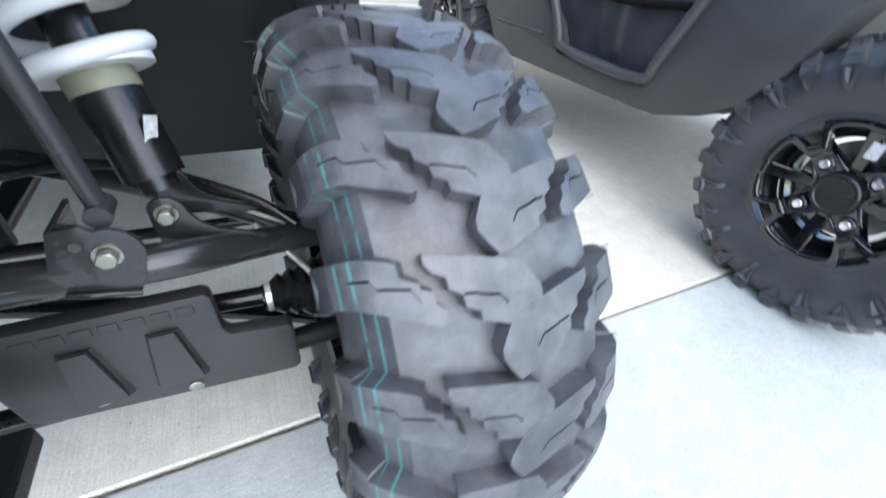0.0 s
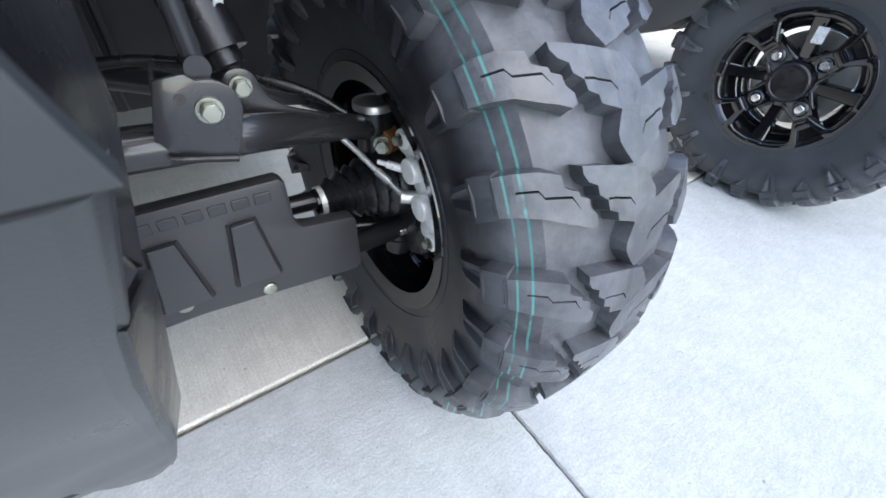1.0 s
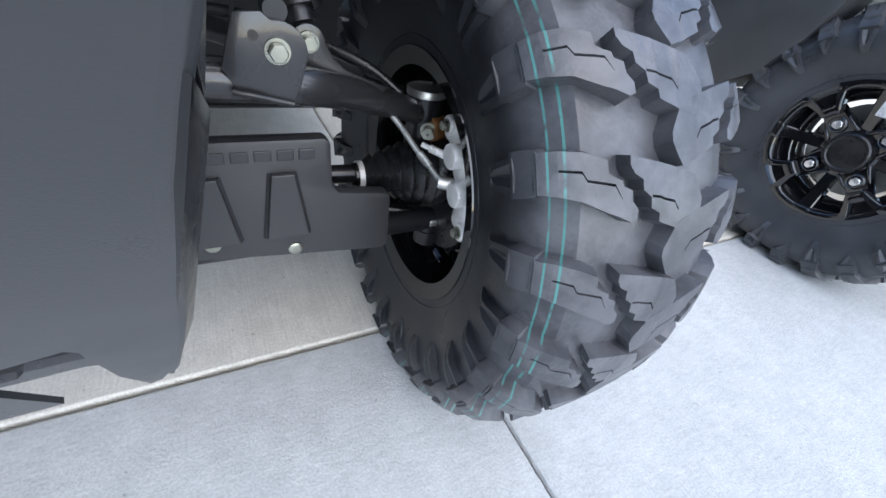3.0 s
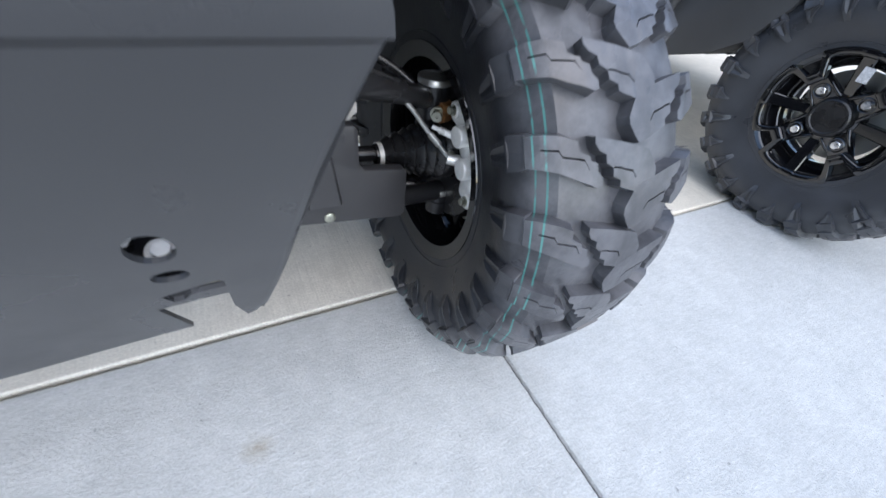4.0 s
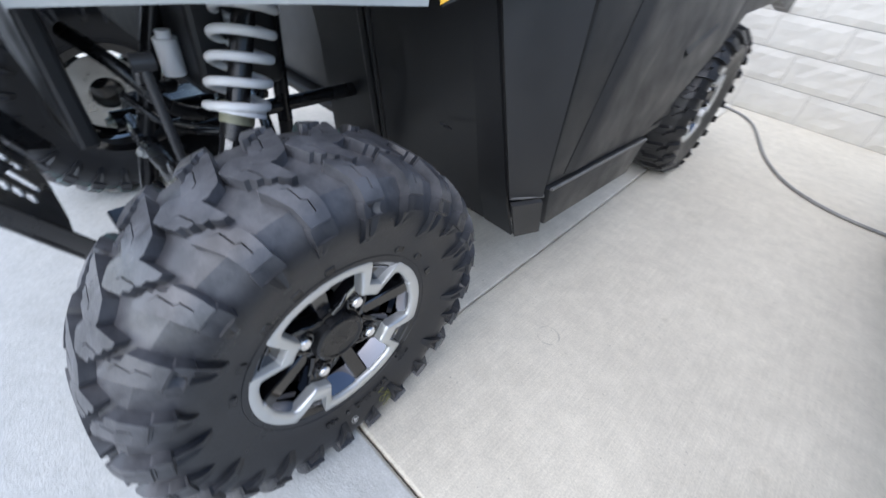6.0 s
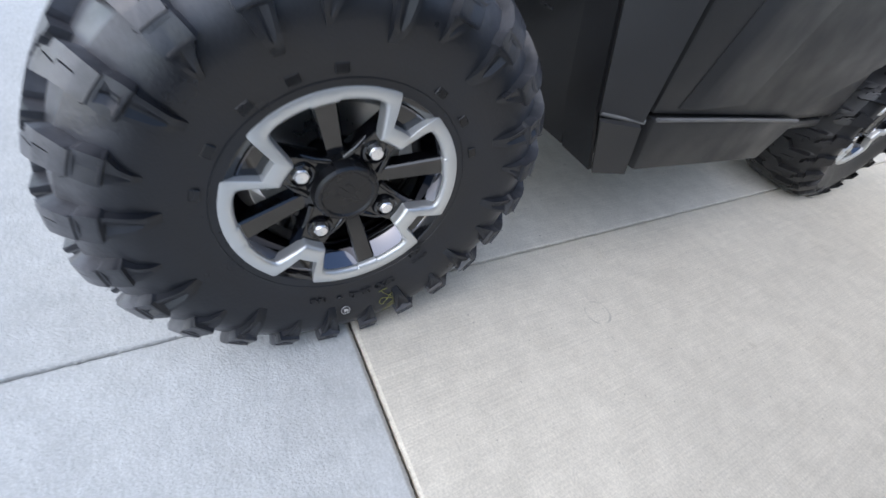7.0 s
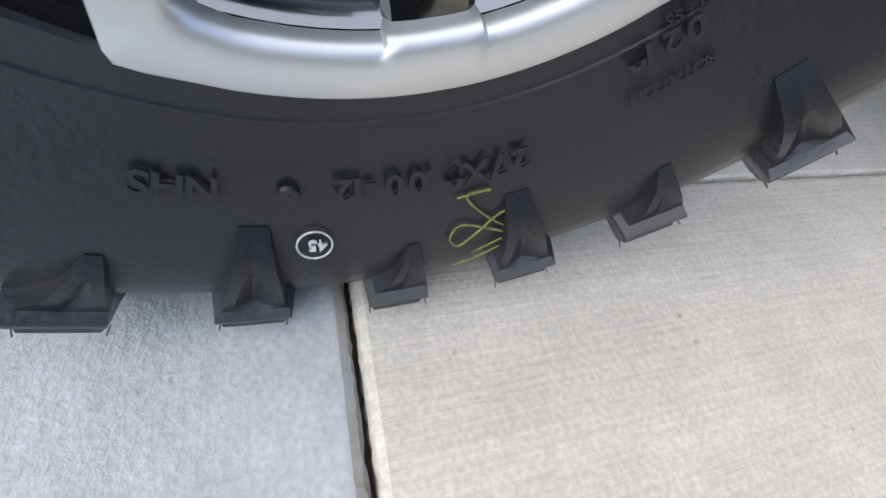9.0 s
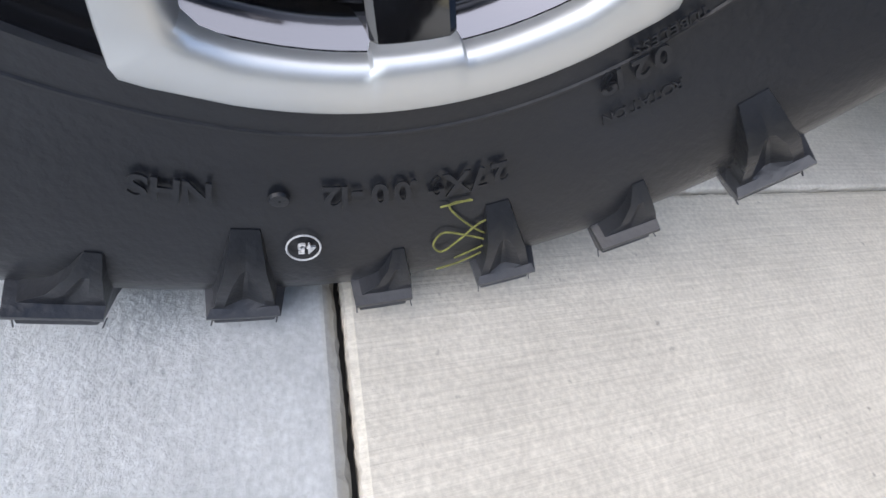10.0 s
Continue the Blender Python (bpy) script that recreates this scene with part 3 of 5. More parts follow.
def build_wheel(owner, place, face_material, width=1.0, turn=0.0, spin=0.0, tyre_material=None, tyre_data=None, ramp_material=None):
    """wheel (barrel) > tyre, face_ring, spokes, hub_cap, lug nuts. The outer side faces +x before the turn about z."""
    o = 0.028 * (width - 1) / 0.25 if width > 1 else 0.0
    barrel = part("wheel", revolve([(0.085 + o, 0.164), (0.089 + o, 0.172), (0.087 + o, 0.1745), (0.08 + o, 0.168), (0.072, 0.158), (-0.07 * width, 0.158), (-0.09 * width, 0.174), (-0.094 * width, 0.172), (-0.088 * width, 0.15), (-0.05, 0.143), (0.05 + o, 0.148), (0.078 + o, 0.1545)], 96), GLOSS, owner, smooth=35)
    barrel.matrix_local = Matrix.Translation(place) @ Matrix.Rotation(radians(turn), 4, "Z")
    if tyre_data is None:
        tyre = part("tyre", tyre_mesh(width), tyre_material or RUBBER, barrel, smooth=28)
    else:
        tyre = new("tyre", tyre_data)
        tyre.parent = barrel
    spinm = Matrix.Translation((o, 0, 0)) @ Matrix.Rotation(radians(spin), 4, "X")
    bits = [part("face_ring", band_mesh(0.068, 0.0915), face_material, barrel, smooth=32)]
    for q in range(4):
        c = RIM_PHASE + 90 * q
        # lobe that carries a nut, broad spoke between the windows, ribs that brace the lobes
        bits.append(part("spoke", spoke_mesh(c, 0.04, 0.13, 0.034, 0.02, 0.058, 0.076, 0.007, 0.026), GLOSS, barrel, smooth=30))
        bits.append(part("spoke", spoke_mesh(c + 45, 0.045, 0.158, 0.0125, 0.0165, 0.053, 0.0815, 0.0025, 0.024), GLOSS, barrel, smooth=30))
        for e in (-1, 1):
            ay, az = polar(0.056, c + 45 + e * 12)
            by, bz = polar(0.093, c + 45 + e * 31)
            bits.append(part("hub_rib", tube([(0.058, ay, az), (0.062, (ay + by) / 2, (az + bz) / 2), (0.06, by, bz)], [0.006, 0.005, 0.0035], 8), GLOSS, barrel, smooth=60))
        pocket = bmesh.new()
        vs = [pocket.verts.new((x, *polar(r, c + a))) for x, r, a in ((0.081, 0.1685, -11.0), (0.076, 0.126, -7.3), (0.076, 0.126, 7.3), (0.081, 0.1685, 11.0), (0.062, 0.1685, -11.0), (0.062, 0.126, -7.3), (0.062, 0.126, 7.3), (0.062, 0.1685, 11.0))]
        for idx in ((0, 1, 2, 3), (7, 6, 5, 4), (0, 4, 5, 1), (1, 5, 6, 2), (2, 6, 7, 3), (3, 7, 4, 0)):
            pocket.faces.new([vs[i] for i in idx])
        bits.append(part("notch_pocket", pocket, GLOSS, barrel))
        y, z = polar(0.0765, c)
        nb = moved(join(hexbolt(0.0122, 0.019, 0.0), moved(revolve([(0.0, 0.0005), (0.0, 0.0098), (0.0018, 0.0088), (0.0022, 0.0005)], 24), Matrix.Translation((0.0188, 0, 0)))), Matrix.Translation((0.055, y, z)))
        bits.append(part("lug_nut", nb, CHROME, barrel, smooth=30))
        seat = moved(revolve([(0.0, 0.0155), (0.015, 0.0155), (0.0158, 0.0172), (0.0145, 0.0195), (0.0, 0.0235)], 32), Matrix.Translation((0.0545, y, z)))
        bits.append(part("lug_seat", seat, GLOSS, barrel, smooth=30))
    bits.append(part("window_ramp", revolve([(0.0815, 0.1565), (0.0805, 0.154), (0.05, 0.1335), (0.034, 0.129), (0.02, 0.128), (0.02, 0.1565)], 96), ramp_material or GLOSS, barrel, smooth=30))
    hub = revolve([(0.046, 0.001), (0.059, 0.03), (0.06, 0.055), (0.056, 0.064), (0.026, 0.07), (0.016, 0.03), (0.016, 0.001)], 48, False)
    bits.append(part("hub", hub, GLOSS, barrel, smooth=30))
    cap = revolve([(0.045, 0.0535), (0.067, 0.0505), (0.0735, 0.0485), (0.0765, 0.0445), (0.0765, 0.0405), (0.074, 0.0375), (0.0735, 0.03), (0.0735, 0.0005)], 64, False)
    bits.append(part("hub_cap", cap, CAP, barrel, smooth=30))
    mark = []
    for dy in (-0.011, 0.0, 0.011):
        mark.append(moved(box(0.0732, 0.0741, -0.003, 0.003, -0.02 + abs(dy) * 0.6, 0.02 - abs(dy) * 0.6, 0), Matrix.Rotation(radians(RIM_PHASE - 12), 4, "X") @ Matrix.Translation((0, dy, 0))))
    bits.append(part("cap_emblem", join(*mark), CAP, barrel))
    disc = revolve([(-0.012, 0.05), (-0.012, 0.118), (-0.018, 0.118), (-0.018, 0.05)], 64)
    bits.append(part("brake_disc", disc, DISC, barrel, smooth=30))
    for b in bits:
        b.matrix_local = spinm @ b.matrix_local
    return barrel, tyre


CAP = mat("satin_black_plastic", (0.009, 0.009, 0.01), 0.27, 0, 25, 0.15, 0.1, 400)
DISC = mat("brushed_steel", (0.55, 0.55, 0.53), 0.35, 0.9, 20, 0.15)

# ---- ground: four slabs with tooled joints, on one sheet ----
bm = bmesh.new()
bmesh.ops.create_grid(bm, x_segments=2, y_segments=2, size=80)
moved(bm, Matrix.Translation((0, 0, -0.02)))
ground = tagged(mesh_ob("ground", bm, JOINT), "dark compacted base under pale concrete slabs", "ground", kind="structure")


def slab(x0, x1, y0, y1, material, edge):
    """A slab with rounded, slightly ragged arrises along its joints."""
    random.seed(int(100 * (x0 + 2 * y0 + 777)))
    near = lambda lo, hi: [lo] + [v for v in sorted(set(np.round(np.arange(-1.6, 1.6001, 0.02), 4)) | set(np.round(np.arange(-0.5, 0.5, 0.005), 4))) if lo + 0.01 < v < hi - 0.01] + [hi]
    loop = [(x, y0) for x in near(x0, x1)] + [(x1, y) for y in near(y0, y1)[1:]] + [(x, y1) for x in near(x0, x1)[::-1][1:]] + [(x0, y) for y in near(y0, y1)[::-1][1:-1]]
    bm = bmesh.new()
    rings = []
    cx, cy = (x0 + x1) / 2, (y0 + y1) / 2
    for inset, z in ((0.0, -0.02), (0.0, -edge), (edge * 0.3, -edge * 0.3), (edge, 0.0)):
        ring = []
        for x, y in loop:
            j = random.gauss(0, 0.00045) if inset < edge else 0
            sx = 1 if x == x0 else -1 if x == x1 else 0
            sy = 1 if y == y0 else -1 if y == y1 else 0
            ring.append(bm.verts.new((x + sx * (inset + max(j, -0.001)), y + sy * (inset + max(j, -0.001)), z)))
        rings.append(ring)
    n = len(loop)
    for a, b in zip(rings, rings[1:]):
        for k in range(n):
            bm.faces.new((a[k], a[(k + 1) % n], b[(k + 1) % n], b[k]))
    bm.faces.new(rings[-1])
    return part("slab", bm, material, ground)


slab(0.002, 40, 0.0018, 40, SLAB_BROOM, 0.007)
slab(-40, -0.002, 0.0035, 40, SLAB_GREY, 0.004)
slab(0.002, 40, -40, -0.0018, SLAB_PITTED, 0.008)
slab(-40, -0.002, -40, -0.003, SLAB_PITTED, 0.007)

# ---- block wall behind the vehicles ----
WALL_Y = 3.42
wall = tagged(mesh_ob("wall_north", box(-9, 9, WALL_Y + 0.008, WALL_Y + 0.2, -0.02, 2.2, 0), MORTAR), "pale grey split-face concrete block wall", "wall", kind="structure")


def block_mesh(seed):
    random.seed(seed)
    bm = bmesh.new()
    nx, nz = 9, 6
    g = [[bm.verts.new((-0.1975 + 0.395 * i / (nx - 1), -random.uniform(0.0, 0.008) if 0 < i < nx - 1 and 0 < k < nz - 1 else 0.004, -0.0975 + 0.195 * k / (nz - 1))) for k in range(nz)] for i in range(nx)]
    for i in range(nx - 1):
        for k in range(nz - 1):
            bm.faces.new((g[i][k], g[i + 1][k], g[i + 1][k + 1], g[i][k + 1]))
    rim = [g[i][0] for i in range(nx)] + [g[nx - 1][k] for k in range(1, nz)] + [g[i][nz - 1] for i in range(nx - 2, -1, -1)] + [g[0][k] for k in range(nz - 2, 0, -1)]
    back = [bm.verts.new((v.co.x, 0.04, v.co.z)) for v in rim]
    for k in range(len(rim)):
        bm.faces.new((rim[k], back[k], back[(k + 1) % len(rim)], rim[(k + 1) % len(rim)]))
    me = bpy.data.meshes.new("block")
    bmesh.ops.recalc_face_normals(bm, faces=bm.faces)
    bm.to_mesh(me)
    bm.free()
    me.materials.append(BLOCK)
    return me


blocks = [block_mesh(s) for s in range(6)]
for row in range(7):
    for col in range(-8, 13):
        ob = new("block", blocks[(row * 5 + col * 7) % 6])
        ob.parent = wall
        ob.location = (col * 0.4 + (0.2 if row % 2 else 0.0) + 0.18, WALL_Y, 0.1 + row * 0.2)

# ---- hose on the ground ----
hose = mesh_ob("hose", tube([(-0.35, 3.3, 0.009), (0.0, 3.28, 0.009), (0.2, 3.1, 0.009), (0.4, 2.55, 0.009), (0.62, 2.27, 0.009), (0.97, 2.2, 0.009), (1.6, 2.35, 0.009)], 0.0075, 10), mat("grey_hose", (0.2, 0.2, 0.2), 0.5, 0, 20, 0.2), smooth=60)
tagged(hose, "thin grey garden hose lying on pale concrete", "hose")


# ---- plates and profiles for the vehicles ----
def plate3(points, thick, bevel=0.0015):
    """A flat plate through points of one plane, thickened towards its back."""
    pts = [Vector(p) for p in points]
    nrm = Vector()
    for a, b in zip(pts, pts[1:] + pts[:1]):
        nrm += a.cross(b)
    nrm.normalize()
    bm = bmesh.new()
    lo = [bm.verts.new(p) for p in pts]
    hi = [bm.verts.new(p - nrm * thick) for p in pts]
    bm.faces.new(lo)
    bm.faces.new(hi[::-1])
    n = len(pts)
    for k in range(n):
        bm.faces.new((lo[k], hi[k], hi[(k + 1) % n], lo[(k + 1) % n]))
    bmesh.ops.recalc_face_normals(bm, faces=bm.faces)
    if bevel:
        bmesh.ops.bevel(bm, geom=bm.edges[:], offset=bevel, segments=2, affect="EDGES", profile=0.6)
    return bm


def surface(rows, thick=0.004):
    """A moulded skin through a grid of points, with thickness."""
    bm = bmesh.new()
    g = [[bm.verts.new(p) for p in row] for row in rows]
    for a, b in zip(g, g[1:]):
        for j in range(len(a) - 1):
            bm.faces.new((a[j], a[j + 1], b[j + 1], b[j]))
    bmesh.ops.subdivide_edges(bm, edges=bm.edges[:], cuts=3, use_grid_fill=True, smooth=0.6)
    bmesh.ops.solidify(bm, geom=bm.faces[:], thickness=thick)
    return bm


def spring(a, b, radius, wire, turns, n=18, m=10):
    a, b = Vector(a), Vector(b)
    axis = (b - a).normalized()
    u = axis.cross(Vector((0, 0, 1)) if abs(axis.z) < 0.9 else Vector((1, 0, 0))).normalized()
    v = axis.cross(u)
    pts = []
    total = int(turns * n)
    for k in range(total + 1):
        t = k / total
        e = min(1, max(0, (t - 0.06) / 0.88))
        an = 2 * math.pi * turns * t
        pts.append(a + (b - a) * e + radius * (math.cos(an) * u + math.sin(an) * v))
    return tube(pts, wire, m, True, 1)


def sidewall_x(r):
    for k in range(len(HALF) - 1):
        (x0, r0), (x1, r1) = HALF[k], HALF[k + 1]
        if r0 >= r >= r1 and r0 != r1:
            t = (r0 - r) / (r0 - r1)
            return x0 + (x1 - x0) * t, math.atan2(x0 - x1, r0 - r1)
    return 0.11, 0.0


def lettering(text, r, start, size, parent, material, raise_by=0.0005, spread=1.0):
    """Letters round a sidewall: tops outwards, read clockwise from outside."""
    x, lean = sidewall_x(r)
    out = bmesh.new()
    ang = start
    for ch in text:
        if ch != " ":
            cu = bpy.data.curves.new("glyph", "FONT")
            cu.body, cu.size, cu.extrude, cu.align_x, cu.align_y = ch, size * 1.3, 0.0007, "CENTER", "CENTER"
            cu.offset = size * (0.035 if size > 0.007 else 0.012)
            ob = bpy.data.objects.new("glyph", cu)
            scene.collection.objects.link(ob)
            me = bpy.data.meshes.new_from_object(ob.evaluated_get(bpy.context.evaluated_depsgraph_get()))
            a = radians(ang)
            up = Vector((math.sin(lean), math.cos(lean) * math.cos(a), math.cos(lean) * math.sin(a)))
            right = Vector((0, math.sin(a), -math.cos(a)))
            m = Matrix((right, up, right.cross(up))).transposed().to_4x4()
            me.transform(Matrix.Translation((x + raise_by, r * math.cos(a), r * math.sin(a))) @ m)
            out.from_mesh(me)
            bpy.data.objects.remove(ob)
            bpy.data.curves.remove(cu)
            bpy.data.meshes.remove(me)
        step = 0.45 if ch in ".-1 I" else 1.0 if ch in "MWOQN" else 0.82
        ang -= math.degrees(size * 0.98 * step * spread / r)
    return part("lettering", out, material, parent)


def on_sidewall(r, deg, lift=0.0008):
    x, _ = sidewall_x(r)
    return (x + lift, *polar(r, deg))


# ---- first vehicle ----
WC = (-0.017, -0.0125, 0.3205)
utv = tagged(new("utility_vehicle"), "white and charcoal utility vehicle with machined alloy wheels on concrete", "vehicle", group="parked utility vehicles")
front, front_tyre = build_wheel(utv, WC, MACHINED, width=0.98, turn=0.3, tyre_material=STRIPED, ramp_material=BLACK_CHROME)
front_tyre["label"] = "new black off-road tyre with teal marking lines"
rear, rear_tyre = build_wheel(utv, (-0.05, 1.98, 0.3205), MACHINED, width=1.25, tyre_material=RUBBER_SHADED, ramp_material=BLACK_CHROME)
for x, y, tyre_ob, w in ((-1.27, -0.008, front_tyre, 0.98), (-1.23, 1.98, rear_tyre, 1.25)):
    build_wheel(utv, (x, y, 0.3205), MACHINED, width=w, turn=180, tyre_data=tyre_ob.data, ramp_material=BLACK_CHROME)

# sidewall marks of the front tyre
lettering("27X9.00-12", 0.2105, -67.0, 0.0125, front, RUBBER, 0.0012, 1.02)
lettering("NHS", 0.2105, -102.4, 0.0112, front, RUBBER, 0.0012, 0.95)
lettering("0219", 0.187, -45.5, 0.0105, front, RUBBER, 0.001, 1.0)
lettering("ROTATION", 0.203, -44.5, 0.0055, front, RUBBER, 0.0006, 0.95)
lettering("TUBELESS", 0.1785, -40.5, 0.0045, front, RUBBER, 0.0006, 0.95)
lettering("45", 0.239, -90.9, 0.0068, front, WHITE_INK, 0.0004, 0.8)
cx, cy = polar(0.239, -91.7)
part("inspection_stamp", tube([(sidewall_x(math.hypot(cx + 0.0078 * math.cos(a * math.pi / 12), cy + 0.0078 * math.sin(a * math.pi / 12)))[0] + 0.0005, cx + 0.0078 * math.cos(a * math.pi / 12), cy + 0.0078 * math.sin(a * math.pi / 12)) for a in range(25)], 0.0005, 6, True, 1), WHITE_INK, front, "white round ink stamp")
bx, by = polar(0.2125, -94.2)
part("moulded_boss", moved(revolve([(0.0, 0.0046), (0.0016, 0.004), (0.0016, 0.0005)], 24, False), Matrix.Translation((sidewall_x(0.2125)[0] - 0.0002, bx, by))), RUBBER, front, smooth=40)
scr = []
for pts in ([(0.223, -72.4), (0.2235, -75.4), (0.236, -73.6), (0.247, -71.0), (0.246, -68.9), (0.239, -68.6), (0.238, -71.5), (0.247, -74.6), (0.254, -76.9), (0.247, -77.9), (0.24, -76.4), (0.246, -73.2), (0.255, -70.2)], [(0.252, -69.2), (0.257, -72.2), (0.262, -75.4)], [(0.262, -72.0), (0.268, -74.9), (0.274, -77.6)], [(0.2225, -72.6), (0.2235, -76.6)]):
    scr.append(tube([on_sidewall(r, a + 1.5, 0.0001) for r, a in pts], 0.0006, 6))
for a0 in (96, 112, 129, 148, 166, 20, 38, 56):
    xx, _ = sidewall_x(0.198)
    bar = box(xx - 0.003, xx + 0.0006, 0.198 - 0.006, 0.198 + 0.006, -0.0085, 0.0085, 0.0008, 1)
    part("maker_mark", moved(bar, Matrix.Rotation(radians(a0), 4, "X")), CAP, front)
part("chalk_scribble", join(*scr), CHALK, front, "yellow chalk scribble")
spew = []
random.seed(4)
for k in range(24):
    for dv in (-3.1, 3.2):
        a = -97.8 + 15 * k + dv
        r = 0.305
        p0 = Vector((0.1155, *polar(r, a)))
        p1 = p0 + Vector((0.0035, *polar(0.005 + random.uniform(-0.001, 0.002), a + random.uniform(-15, 15))))
        spew.append(tube([p0, p1], 0.00045, 4))
tagged(part("vent_spew", join(*spew), RUBBER, front), kind="stuff")

# ---- body shell ----
CHAR = mat("charcoal_moulded_plastic", (0.0235, 0.024, 0.025), 0.48, 0, 9, 0.04, 0.2, 700)
# highlight on raised edges, put in as a paler grey
EDGE_GLINT = mat("edge_highlight_grey", (0.13, 0.13, 0.13), 0.4, 0, 30, 0.2)
# front facet beside the wheel: leans forward towards its top
front_edge = [(0.062, 0.5, 0.307), (0.05, 0.452, 0.43), (0.012, 0.385, 0.72), (-0.012, 0.345, 0.9), (-0.03, 0.32, 1.1)]
seam_edge = [(0.09, 0.545, 0.322), (0.092, 0.524, 0.432), (0.089, 0.507, 0.72), (0.085, 0.498, 0.9), (0.08, 0.49, 1.1)]
bm = surface([front_edge[1:], seam_edge[1:]], 0.012)
facet = part("fender_panel", bm, CHAR, utv, "charcoal moulded plastic", smooth=40)
part("fender_foot", surface([[(0.062, 0.5, 0.307), (0.066, 0.442, 0.426)], [(0.098, 0.551, 0.322), (0.101, 0.511, 0.429)]], 0.012), CHAR, utv, smooth=40)
part("inner_return", surface([[(-0.02, 0.49, 0.315), (-0.025, 0.445, 0.43), (-0.05, 0.385, 0.72), (-0.07, 0.35, 0.9)], front_edge[:4]], 0.008), PLASTIC_DARK, utv, smooth=40)
part("wheel_arch_liner", surface([[(-0.62, 0.45, 0.33), (-0.62, 0.42, 0.6), (-0.6, 0.34, 0.95)], [(-0.3, 0.47, 0.325), (-0.3, 0.43, 0.6), (-0.3, 0.33, 0.95)], [(-0.022, 0.485, 0.318), (-0.035, 0.41, 0.6), (-0.08, 0.34, 0.95)]], 0.006), PLASTIC_DARK, utv, "black ribbed plastic liner", smooth=40)
for z, x0, x1 in ((0.545, -0.135, -0.1),):
    part("liner_slot", box(x0, x1, 0.398, 0.404, z, z + 0.004, 0.001), PLATE, utv)
part("liner_rib", rod((-0.36, 0.425, 0.34), (-0.36, 0.33, 0.9), 0.009), PLASTIC_DARK, utv, smooth=40)
part("liner_rib", rod((-0.34, 0.42, 0.4), (-0.33, 0.32, 0.92), 0.006), PLASTIC_DARK, utv, smooth=40)
# door and rear body side
door_out = [(0.55, 0.44), (1.14, 0.405), (1.33, 0.49), (1.62, 0.63), (1.62, 1.1), (0.519, 1.1), (0.531, 0.72)]
part("door", moved(extrude_shape(door_out, 0.05, 0.008), Matrix.Translation((0.04, 0, 0))), CHAR, utv, "charcoal moulded plastic door", smooth=40)
part("rocker_panel", moved(extrude_shape([(0.58, 0.318), (1.1, 0.29), (1.16, 0.398), (0.553, 0.433)], 0.055, 0.006), Matrix.Translation((0.045, 0, 0))), CHAR, utv, smooth=40)
part("sill_ridge", tube([(0.099, 0.56, 0.433), (0.1, 0.85, 0.418), (0.1, 1.15, 0.4)], 0.0045, 8), EDGE_GLINT, utv, smooth=50)
part("sill_ridge", tube([(0.058, 0.45, 0.431), (0.08, 0.488, 0.431), (0.099, 0.524, 0.431)], 0.0055, 8), EDGE_GLINT, utv, smooth=50)
part("door_crease", surface([[(0.088, 0.62, 0.45), (0.0885, 0.7, 0.75), (0.088, 0.78, 1.1)], [(0.097, 0.66, 0.45), (0.099, 0.75, 0.75), (0.099, 0.85, 1.1)], [(0.089, 0.85, 0.45), (0.089, 0.95, 0.75), (0.089, 1.05, 1.1)]], 0.004), CHAR, utv, smooth=40)
part("door_vent", surface([[(0.09, 1.2, 0.64), (0.09, 1.42, 0.7)], [(0.098, 1.19, 0.655), (0.097, 1.41, 0.712)], [(0.09, 1.18, 0.67), (0.09, 1.4, 0.725)]], 0.003), CHAR, utv, smooth=40)
part("rear_quarter", moved(extrude_shape([(1.63, 0.64), (1.75, 0.72), (2.3, 0.74), (2.75, 0.66), (2.75, 1.05), (1.63, 1.1)], 0.07, 0.01), Matrix.Translation((0.02, 0, 0))), CHAR, utv, smooth=40)
part("floor_pan", box(-1.3, 0.03, 0.52, 1.55, 0.315, 0.345, 0.01), PLASTIC_DARK, utv)
part("rear_pan", box(-1.1, -0.28, 1.5, 2.7, 0.42, 0.9, 0.03), PLASTIC_DARK, utv)
part("cab_core", box(-1.3, 0.035, 0.56, 1.6, 0.35, 0.9, 0.02), PLASTIC_DARK, utv)
part("door", moved(extrude_shape(door_out, 0.05, 0.008), Matrix.Translation((-1.38, 0, 0))), CHAR, utv, "charcoal moulded plastic door", smooth=40)
# added black strip: shade of the deep door gap put into its colour
part("door_gap_shade", tube([(0.074, 0.536, 0.436), (0.074, 0.527, 0.55), (0.072, 0.518, 0.72), (0.068, 0.509, 0.9), (0.064, 0.503, 1.1)], 0.0105, 8), JOINT_BLACK, utv, "black strip for the shaded door gap", smooth=50)
# white bonnet with its lip over the wheel
lip = [(-0.62, -0.3, 0.84), (-0.42, -0.27, 0.81), (-0.255, -0.205, 0.792), (-0.12, -0.06, 0.815), (-0.032, 0.08, 0.825), (0.0, 0.2, 0.825)]
roll = [(-0.62, -0.31, 0.88), (-0.42, -0.28, 0.85), (-0.25, -0.21, 0.835), (-0.105, -0.07, 0.86), (-0.016, 0.075, 0.885), (0.002, 0.2, 0.9)]
shoulder = [(-0.64, -0.22, 0.95), (-0.45, -0.17, 0.955), (-0.29, -0.08, 0.955), (-0.16, 0.04, 0.96), (-0.075, 0.17, 0.98), (-0.035, 0.28, 1.0)]
top = [(-0.66, 0.0, 1.03), (-0.5, 0.02, 1.04), (-0.38, 0.09, 1.04), (-0.28, 0.2, 1.05), (-0.2, 0.33, 1.07), (-0.15, 0.45, 1.1)]
